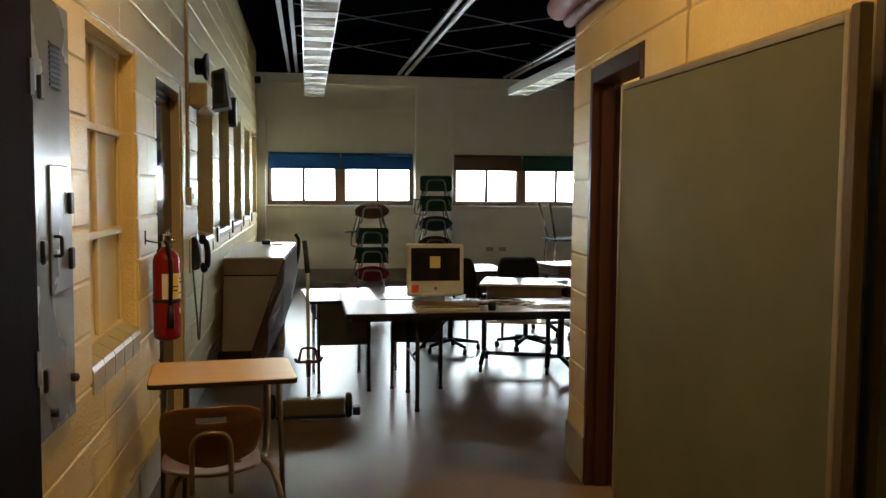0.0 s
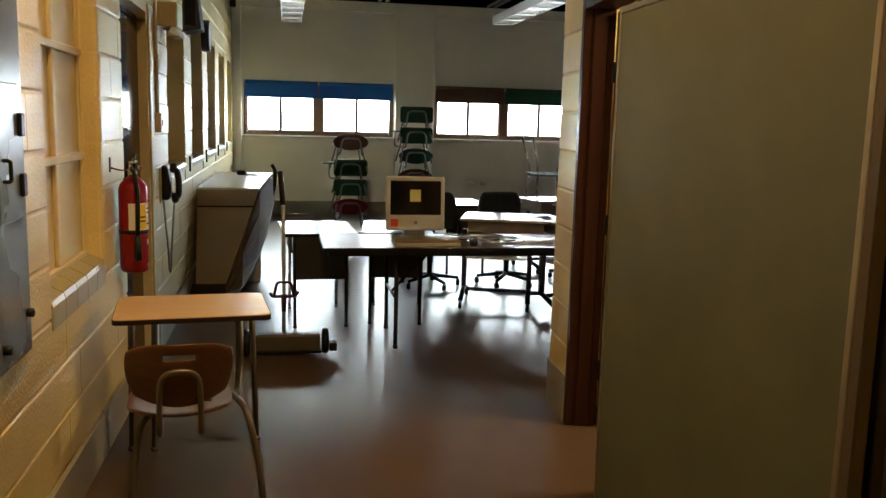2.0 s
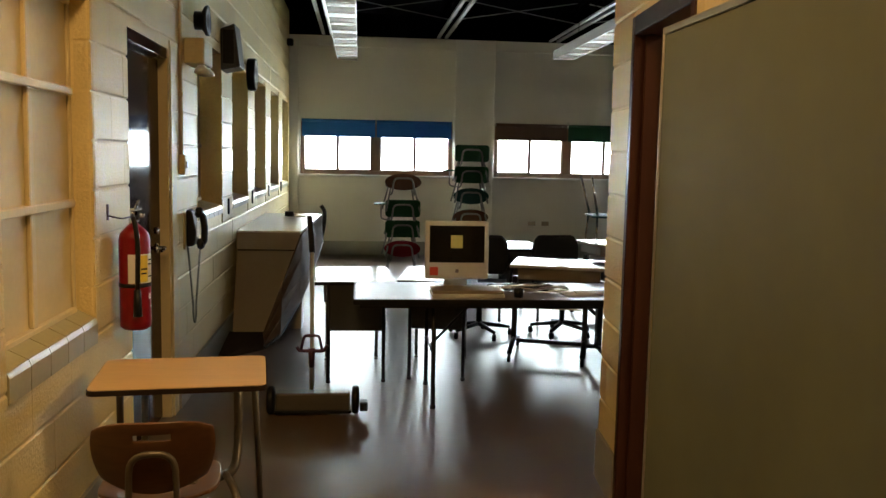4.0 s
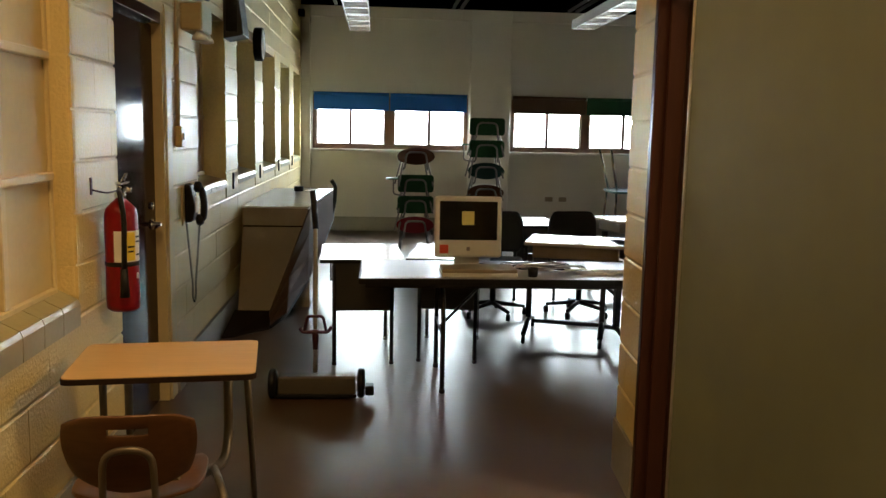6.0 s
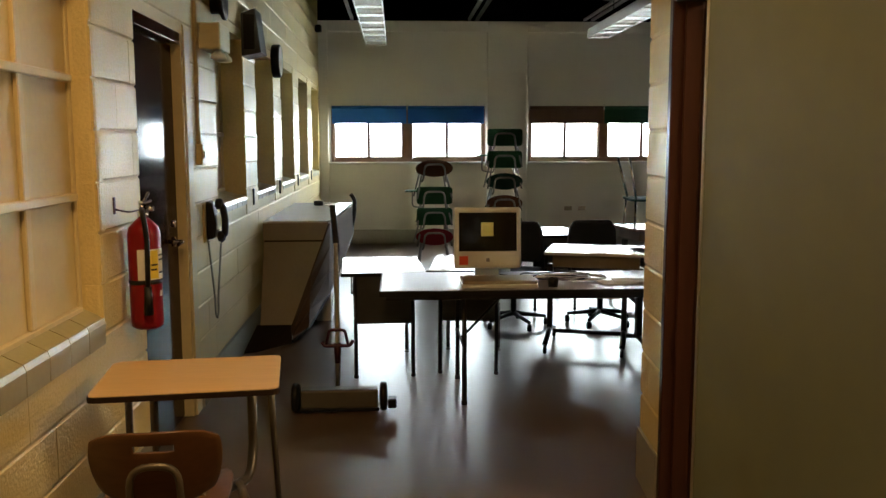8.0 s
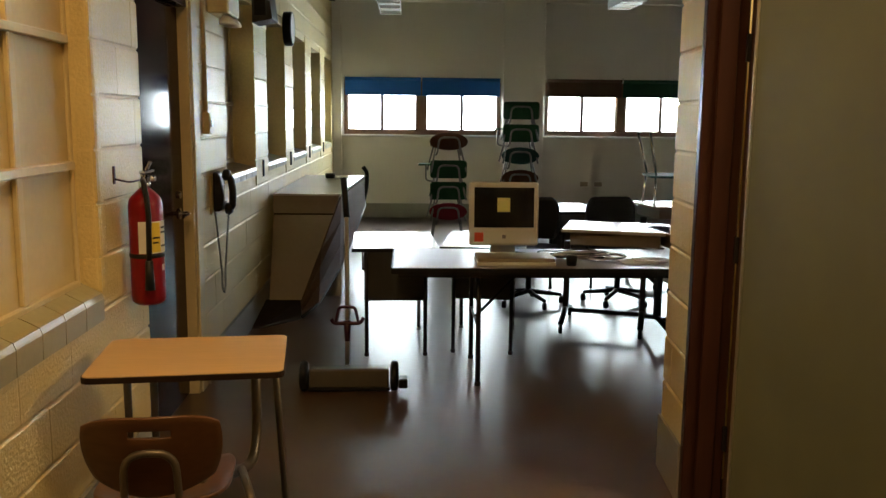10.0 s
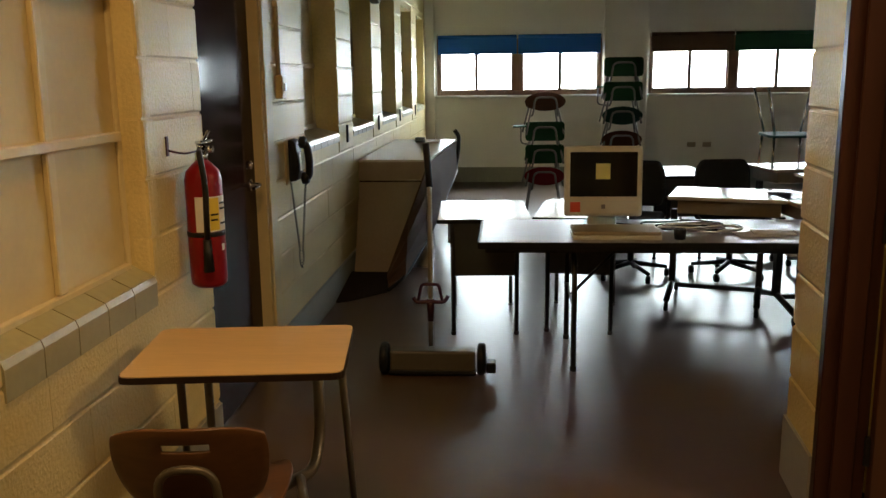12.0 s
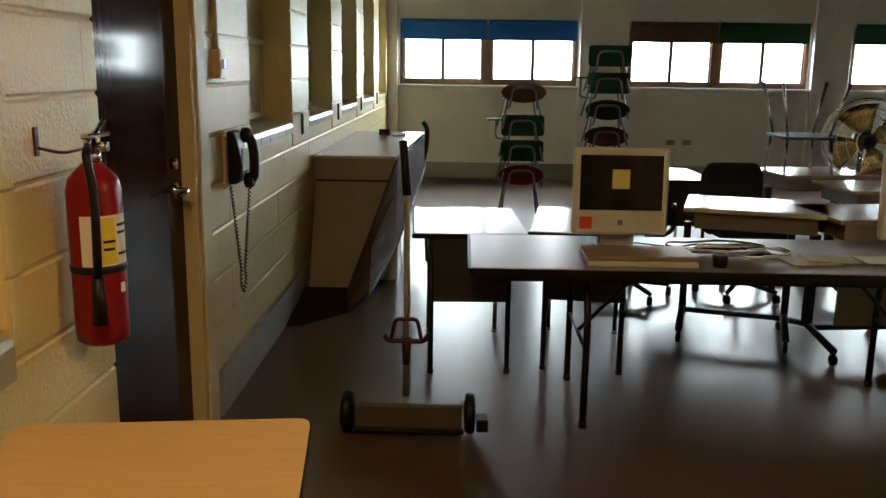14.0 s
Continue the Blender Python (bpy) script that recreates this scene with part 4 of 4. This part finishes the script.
solid("cup", BLACK, lambda bm: lathe(bm, [(0.028, 0.001), (0.033, 0.055), (0.03, 0.055), (0.026, 0.008)], (2.09, 4.95, TZ), 18), label="small black cup on the table", category="cup")

cb = thing("cable_pile", "tangled grey and white cables on the table", "cables")
rng = random.Random(11)
for k in range(6):
    def coil(bm, k=k):
        cx, cy = rng.uniform(2.14, 2.42), rng.uniform(5.16, 5.28)
        rx, ry, ph0 = rng.uniform(0.10, 0.22), rng.uniform(0.05, 0.12), rng.uniform(0, 6)
        pts = [(cx + rx * math.cos(ph0 + a * 0.22) * (1 + 0.08 * math.sin(a * 0.7)), cy + ry * math.sin(ph0 + a * 0.22), TZ + 0.006 + 0.004 * k + 0.012 * abs(math.sin(a * 0.31 + k))) for a in range(48)]
        tube(bm, pts, 0.0045, 6)
    solid("cable", (BLACK, WHITE_PLASTIC, TABLE_GREY)[k % 3], coil, parent=cb)
solid("cable", BLACK, lambda bm: tube(bm, rounded([(1.80, 5.42, TZ + 0.006), (2.0, 5.3, TZ + 0.006), (2.1, 5.34, TZ + 0.02), (2.25, 5.2, TZ + 0.008)], 0.1), 0.004, 6), parent=cb)
for x, y, a in ((2.50, 5.07, 8), (2.60, 5.11, -5), (2.83, 5.10, 4)):
    boxes("paper_sheet", PAPER, [(-0.105, 0.105, -0.07, 0.07, 0.0005, 0.004)], label="white paper sheets lying on the table", category="paper", group="papers on the table", m=pose(x, y, TZ + 0.002 + 0.004 * (x > 2.55), 0, 0, a))


# ---- school desks ----
def school_desk(m, top_mat, label):
    t = thing("school_desk", label, "desk", "classroom desks", m)
    boxes("top", top_mat, [(-0.28, 0.28, -0.34, 0.45, 0.682, 0.705)], bevel=0.006, seg=2, parent=t)
    boxes("edge_band", BLACK, [(-0.284, 0.284, -0.346, -0.3405, 0.68, 0.702)], parent=t)
    boxes("modesty_panel", GUNMETAL, [(-0.205, 0.205, -0.335, -0.32, 0.36, 0.681)], bevel=0.003, parent=t, label="dark metal front panel")
    boxes("book_box", GUNMETAL, [(-0.22, 0.22, -0.318, 0.15, 0.56, 0.575), (-0.22, -0.21, -0.318, 0.15, 0.576, 0.68), (0.21, 0.22, -0.318, 0.15, 0.576, 0.68)], parent=t)
    for x in (-0.19, 0.19):
        for y, dy in ((-0.325, -0.03), (0.30, 0.03)):
            solid("leg", CHROME if y > 0 else BLACK_STEEL, lambda bm, x=x, y=y, dy=dy: (tube(bm, [(x, y, 0.681), (x, y + dy, 0.01)], 0.013, 10), lathe(bm, [(0.015, 0), (0.017, 0.015), (0.012, 0.025)], (x, y + dy, 0), 12)), parent=t)
    return t


first = school_desk(pose(1.06, 5.92, 0, 0, 0, 3), PALE_TOP, "school desk with pale top and dark metal front panel")
for m in (pose(1.69, 5.97, 0, 0, 0, -8), pose(2.62, 8.15, 0, 0, 0, 3)):
    copy_thing(first, m)


def rolling_desk(m, top_mat, label):
    t = thing("rolling_desk", label, "desk", "rolling desks", m)
    boxes("top", top_mat, [(-0.30, 0.45, -0.27, 0.27, 0.735, 0.76)], bevel=0.006, seg=2, parent=t)
    boxes("bookbox", SWEEP_TAN, [(-0.24, 0.39, -0.23, 0.23, 0.64, 0.734)], bevel=0.006, parent=t, label="beige metal book box")
    for x in (-0.28, 0.28):
        boxes("post", BLACK_STEEL, [(x - 0.02, x + 0.02, -0.03, 0.03, 0.12, 0.639)], bevel=0.004, parent=t)
        solid("foot", BLACK_STEEL, lambda bm, x=x: (tube(bm, [(x, -0.30, 0.075), (x, 0, 0.135), (x, 0.30, 0.075)], 0.02, 8)), parent=t)
        for y in (-0.30, 0.30):
            solid("caster", BLACK, lambda bm, x=x, y=y: (lathe(bm, [(0.012, -0.014), (0.028, -0.012), (0.03, 0), (0.028, 0.012), (0.012, 0.014)], (x, y, 0.03), 14, "x"), tube(bm, [(x, y, 0.03), (x, y, 0.07)], 0.01, 8)), parent=t)
    boxes("crossbar", BLACK_STEEL, [(-0.259, 0.259, -0.015, 0.015, 0.10, 0.13)], bevel=0.004, parent=t)
    boxes("shelf", PALE_TOP, [(-0.259, 0.259, -0.12, 0.12, 0.40, 0.415)], bevel=0.003, parent=t, label="pale shelf under the desk")
    return t


r1 = rolling_desk(pose(2.61, 6.34, 0, 0, 0, -17), PALE_TOP, "rolling school desk with pale top and black casters")
panelled = rolling_desk(pose(3.22, 6.12, 0, 0, 0, 6), BROWN_TOP, "rolling school desk with brown wood-grain top and tan front panel")
boxes("front_panel", SWEEP_TAN, [(-0.27, 0.42, -0.262, -0.245, 0.20, 0.734)], bevel=0.003, parent=panelled, label="tan metal front panel")
rolling_desk(pose(3.78, 7.25, 0, 0, 0, 6), BROWN_TOP, "rolling desk with brown top beside office chairs")

rolling_desk(pose(3.62, 8.05, 0, 0, 0, 10), BROWN_TOP, "rolling desk with brown top under an upturned chair")


# ---- office chairs ----
def office_chair(m, label):
    t = thing("office_chair", label, "chair", "office chairs", m)
    solid("backrest", FABRIC, lambda bm: prism(bm, [(x, 0.02 * 0, z) for x, z in ((-0.19, 0.52), (0.19, 0.52), (0.225, 0.62), (0.215, 0.80), (0.17, 0.875), (-0.17, 0.875), (-0.215, 0.80), (-0.225, 0.62))], (0, 0.07, 0), 0.025), parent=t, m=pose(0, 0.22, 0, 0, 0, 0))
    boxes("seat", FABRIC, [(-0.23, 0.23, -0.24, 0.20, 0.42, 0.49)], bevel=0.03, seg=3, parent=t)
    solid("spine", BLACK, lambda bm: tube(bm, rounded([(0, 0.1, 0.41), (0, 0.31, 0.42), (0, 0.31, 0.62)], 0.05), 0.018, 8), parent=t)
    for x in (-0.27, 0.27):
        solid("armrest", BLACK, lambda bm, x=x: tube(bm, rounded([(x * 0.8, 0.0, 0.43), (x, 0.02, 0.46), (x, 0.05, 0.63), (x, -0.18, 0.63)], 0.05), 0.016, 8), parent=t)
    solid("column", BLACK_STEEL, lambda bm: tube(bm, [(0, 0, 0.09), (0, 0, 0.42)], 0.025, 12), parent=t)
    for k in range(5):
        a = 2 * math.pi * k / 5 + 0.3
        c, s = math.cos(a), math.sin(a)
        solid("foot", BLACK, lambda bm, c=c, s=s: tube(bm, [(0, 0, 0.11), (0.28 * c, 0.28 * s, 0.075)], 0.022, 8, 0.014), parent=t)
        solid("caster", BLACK, lambda bm, c=c, s=s: lathe(bm, [(0.012, -0.018), (0.03, -0.016), (0.032, 0), (0.03, 0.016), (0.012, 0.018)], (0.28 * c, 0.28 * s, 0.032), 14, "x"), parent=t)
    return t


oc = office_chair(pose(2.92, 7.2, 0, 0, 0, 5), "black fabric office chair on five casters")
copy_thing(oc, pose(2.16, 7.15, 0, 0, 0, -15))


# ---- stacked student chairs ----
DULL_STEEL = material("dull_steel", (0.22, 0.22, 0.23), 0.38, metal=0.8, grain=0.08, stain=0.15)


def student_chair(shell_mat, colour, m, oval, tablet, drop=0):
    t = thing("stacked_chair", colour + " shell student chair with chrome frame in a stack", "chair", "stacked chairs", m)
    h, w = (0.098, 0.215) if oval else (0.10, 0.205)
    if oval:
        out = [(w * math.cos(2 * math.pi * k / 20) * (1.0), 0, 0.34 + h * math.sin(2 * math.pi * k / 20)) for k in range(20)]
    else:
        out = rounded([(0, 0, 0.34 - h), (-w, 0, 0.34 - h), (-w, 0, 0.34 + h), (w, 0, 0.34 + h), (w, 0, 0.34 - h), (0, 0, 0.34 - h)], 0.04)[:-1]
    solid("backrest", shell_mat, lambda bm: prism(bm, out, (0, 0.02, 0)), parent=t)
    solid("seat", shell_mat, lambda bm: prism(bm, rounded([(0, 0.03, 0.27), (-0.17, 0.03, 0.27), (-0.18, 0.36, 0.285), (0.18, 0.36, 0.285), (0.17, 0.03, 0.27), (0, 0.03, 0.27)], 0.06)[:-1], (0, 0, 0.015)), parent=t)
    solid("back_loop", DULL_STEEL, lambda bm: tube(bm, rounded([(-0.15, 0.1, 0.185), (-0.13, -0.02, 0.2), (-0.11, -0.02, 0.385), (0.11, -0.02, 0.385), (0.13, -0.02, 0.2), (0.15, 0.1, 0.185)], 0.06), 0.011, 10), parent=t)
    for x in (-1, 1):
        for y, y2 in ((0.06, -0.02), (0.33, 0.42)):
            solid("leg", DULL_STEEL, lambda bm, x=x, y=y, y2=y2: tube(bm, [(x * 0.14, y, 0.272), (x * 0.2, y2, -drop)], 0.011, 8), parent=t)
    if tablet:
        solid("tablet_arm", shell_mat, lambda bm: prism(bm, rounded([(-0.2, 0.05, 0.38), (-0.34, 0.0, 0.38), (-0.33, 0.3, 0.38), (-0.2, 0.35, 0.38), (-0.2, 0.05, 0.38)], 0.05)[:-1], (0, 0, 0.014)), parent=t)
        solid("arm_tube", DULL_STEEL, lambda bm: tube(bm, rounded([(-0.15, 0.2, 0.19), (-0.25, 0.2, 0.2), (-0.25, 0.15, 0.375)], 0.05), 0.01, 8), parent=t)


for k, (mat, word, oval, tab) in enumerate(((RED_SEAT, "maroon", True, False), (GREEN_SEAT, "dark green", False, False), (GREEN_SEAT, "green", False, True), (BROWN_SEAT, "brown", True, False))):
    lift = (0.145, 0.38, 0.62, 0.93)[k]
    student_chair(mat, word, pose(1.60, 9.75, lift, 0, 0, 4 * (k % 2)), oval, tab, lift if k == 0 else 0)
for k, (mat, word, oval, tab) in enumerate(((BROWN_SEAT, "brown", True, False), (GREEN_SEAT, "dark green", False, False), (BROWN_SEAT, "dark brown", True, False), (TEAL_SEAT, "blue-green", True, False), (GREEN_SEAT, "green", False, True), (GREEN_SEAT, "dark green", False, False))):
    student_chair(mat, word, pose(2.43, 9.95, 0.256 * k, 0, 0, -3 * (k % 2)), oval, tab)


# ---- upturned chair on a desk, and the fan ----
uc = thing("upturned_chair", "chair with chrome legs turned upside down on a desk", "chair", m=pose(3.55, 8.0, 0.76))
solid("seat", TEAL_SEAT, lambda bm: prism(bm, rounded([(0, -0.19, 0.25), (-0.2, -0.19, 0.25), (-0.2, 0.19, 0.26), (0.2, 0.19, 0.26), (0.2, -0.19, 0.25), (0, -0.19, 0.25)], 0.06)[:-1], (0, 0, 0.02)), parent=uc)
for x in (-1, 1):
    solid("back_tube", CHROME, lambda bm, x=x: tube(bm, [(x * 0.16, 0.17, 0.25), (x * 0.17, 0.2, 0.0)], 0.011, 8), parent=uc)
    solid("back_tube", CHROME, lambda bm, x=x: tube(bm, [(x * 0.16, -0.17, 0.25), (x * 0.17, -0.2, 0.0)], 0.011, 8), parent=uc)
    for y in (-0.15, 0.15):
        solid("leg", CHROME, lambda bm, x=x, y=y: tube(bm, [(x * 0.15, y, 0.27), (x * 0.24, y * 1.4, 0.66)], 0.012, 8), parent=uc)

fn = thing("pedestal_fan", "large round cage fan with bronze blades on a stand", "fan", m=pose(4.02, 7.95, 1.0, 0, 0, -8))


def ring(bm, r, y, rad):
    tube(bm, [(r * math.cos(2 * math.pi * k / 36), y, r * math.sin(2 * math.pi * k / 36)) for k in range(37)], rad, 6)


solid("cage", CHROME, lambda bm: [ring(bm, r, y, 0.004) for r, y in ((0.31, 0.0), (0.30, -0.05), (0.24, -0.08), (0.17, -0.09), (0.10, -0.095), (0.31, 0.06), (0.2, 0.09))] + [tube(bm, [(0.05 * math.cos(a), -0.097, 0.05 * math.sin(a)), (0.2 * math.cos(a), -0.088, 0.2 * math.sin(a)), (0.305 * math.cos(a), -0.03, 0.305 * math.sin(a)), (0.31 * math.cos(a), 0.03, 0.31 * math.sin(a))], 0.002, 4) for a in [2 * math.pi * k / 40 for k in range(40)]], parent=fn, label="wire cage")
for k in range(4):
    def blade(bm, k=k):
        a0 = math.pi / 2 * k + 0.4
        rows = []
        for r in (0.05, 0.13, 0.21, 0.28):
            rows.append([(r * math.cos(a0 + s * 0.55), 0.03 * s - 0.01, r * math.sin(a0 + s * 0.55)) for s in (-1, -0.33, 0.33, 1)])
        g = [[bm.verts.new(q) for q in row] for row in rows] 
        h = [[bm.verts.new((q[0], q[1] + 0.004, q[2])) for q in row] for row in rows]
        for gg, flip in ((g, False), (h, True)):
            for i in range(3):
                for j in range(3):
                    q = (gg[i][j], gg[i][j + 1], gg[i + 1][j + 1], gg[i + 1][j])
                    bm.faces.new(q[::-1] if flip else q).smooth = True
        loop = [(i, 0) for i in range(4)] + [(3, j) for j in range(1, 4)] + [(i, 3) for i in (2, 1, 0)] + [(0, j) for j in (2, 1)]
        for p, q in zip(loop, loop[1:] + loop[:1]):
            bm.faces.new((g[p[0]][p[1]], g[q[0]][q[1]], h[q[0]][q[1]], h[p[0]][p[1]]))
    solid("blade", BRASS, blade, parent=fn)
solid("hub", BLACK, lambda bm: lathe(bm, [(0.03, -0.09), (0.05, -0.08), (0.055, 0.05), (0.07, 0.06), (0.07, 0.16), (0.04, 0.18)], (0, 0, 0), 18, "y"), parent=fn)
solid("stand", BLACK_STEEL, lambda bm: (tube(bm, [(0, 0.12, -0.05), (0, 0.12, -0.97)], 0.02, 10), lathe(bm, [(0.2, 0), (0.2, 0.015), (0.05, 0.035)], (0, 0.12, -1.0), 24)), parent=fn)


# ---- concrete blocks ----
def jamb_blocks(wall, y, z0, z1, depth):
    """Bullnosed block ends that turn from the wall face into the niche (wall's local axes)."""
    H, r = 0.2007, 0.024
    z = math.floor(z0 / H) * H
    while z < z1:
        a, b = max(z + 0.005, z0), min(z + H - 0.005, z1)
        if b - a > 0.03:
            bm = bmesh.new()
            arc = [(y - 0.003 + r - r * math.cos(k * math.pi / 12), -0.004 + r - r * math.sin(k * math.pi / 12)) for k in range(7)]
            prism(bm, [(u, v, a) for u, v in [(y - 0.003, depth), *arc, (y + 0.06, -0.004), (y + 0.06, depth)]], (0, 0, b - a))
            ob = new("block", to_mesh(bm, "block", CREAM))
            ob.parent = wall
        z += H


jamb_blocks(wall_left, NICHE[1], 0.885, NICHE[3], 0.066)

BLOCK_MESH = {}


def block_mesh(w, h, mat):
    key = (round(w, 3), round(h, 3), mat.name)
    if key not in BLOCK_MESH:
        bm = bmesh.new()
        d, c, e = 0.012, 0.007, 0.0
        v = [bm.verts.new(q) for q in ((0, d, 0), (w, d, 0), (w, d, h), (0, d, h), (0, 0.005, 0), (w, 0.005, 0), (w, 0.005, h), (0, 0.005, h), (e, 0, c), (w - e, 0, c), (w - e, 0, h - c), (e, 0, h - c))]
        for k in range(4):
            n = (k + 1) % 4
            bm.faces.new((v[k], v[n], v[4 + n], v[4 + k]))
            bm.faces.new((v[4 + k], v[4 + n], v[8 + n], v[8 + k]))
        bm.faces.new(v[8:12])
        BLOCK_MESH[key] = to_mesh(bm, "block", mat)
    return BLOCK_MESH[key]


def lay_blocks(wall, u0, u1, z0, z1, holes, near):
    """Running bond over a wall's face; near(u, z) tells which blocks are objects, the rest are one mesh."""
    W, H, J = 0.4, 0.2007, 0.008
    rest = bmesh.new()
    course, count = 0, 0
    rng = random.Random(5)
    z = 0.0
    while z < z1 - 0.03:
        zt = min(z + H, z1)
        u = u0 - (W / 2 if course % 2 else 0)
        while u < u1:
            spans = [(max(u, u0), min(u + W, u1))]
            vspan = [z + J / 2, zt - J / 2]
            for h in holes:
                if h[2] < zt - 0.05 and h[3] > z + 0.05:
                    cut = []
                    for s, e in spans:
                        if h[1] <= s or h[0] >= e:
                            cut.append((s, e))
                        else:
                            if h[0] > s + 0.03:
                                cut.append((s, h[0] + 0.001))
                            if h[1] < e - 0.03:
                                cut.append((h[1] - 0.001, e))
                    spans = cut
            for s, e in spans:
                if e - s < 0.03 or vspan[1] - vspan[0] < 0.03 or zt < z0:
                    continue
                me = block_mesh(e - s - 0.0004, vspan[1] - vspan[0], CREAM)
                off = rng.uniform(-0.0008, 0.0008)
                if near((s + e) / 2, z) and count < 300:
                    b = new("block", me)
                    b.parent = wall
                    b.matrix_basis = Matrix.Translation((s + 0.0002, -0.001 + off, vspan[0]))
                    count += 1
                else:
                    n0 = len(rest.verts)
                    rest.from_mesh(me)
                    rest.verts.ensure_lookup_table()
                    bmesh.ops.translate(rest, verts=rest.verts[n0:], vec=(s + 0.001, -0.001 + off, vspan[0]))
            u += W
        z += H
        course += 1
    if len(rest.verts):
        ob = new("block_rows", to_mesh(rest, "block_rows", CREAM))
        ob.parent = wall
        tagged(ob, "further cream painted blocks", "", "", "stuff")
    else:
        rest.free()


lay_blocks(wall_left, 1.25, FAR - 0.07, 0, 3.6, [(NICHE[0], NICHE[1], 0.765, NICHE[3])] + LEFT_HOLES[1:2] + [(r[0], r[1], 1.085, r[3]) for r in RECESS], lambda u, z: u < 7.4 and z < 2.7)
lay_blocks(wall_right, -1.35, RU, 0, RIGHT_TOP, [DOOR_R], lambda u, z: True)
lay_blocks(wall_near, -0.6, 2.02, 0, RIGHT_TOP, [], lambda u, z: True)
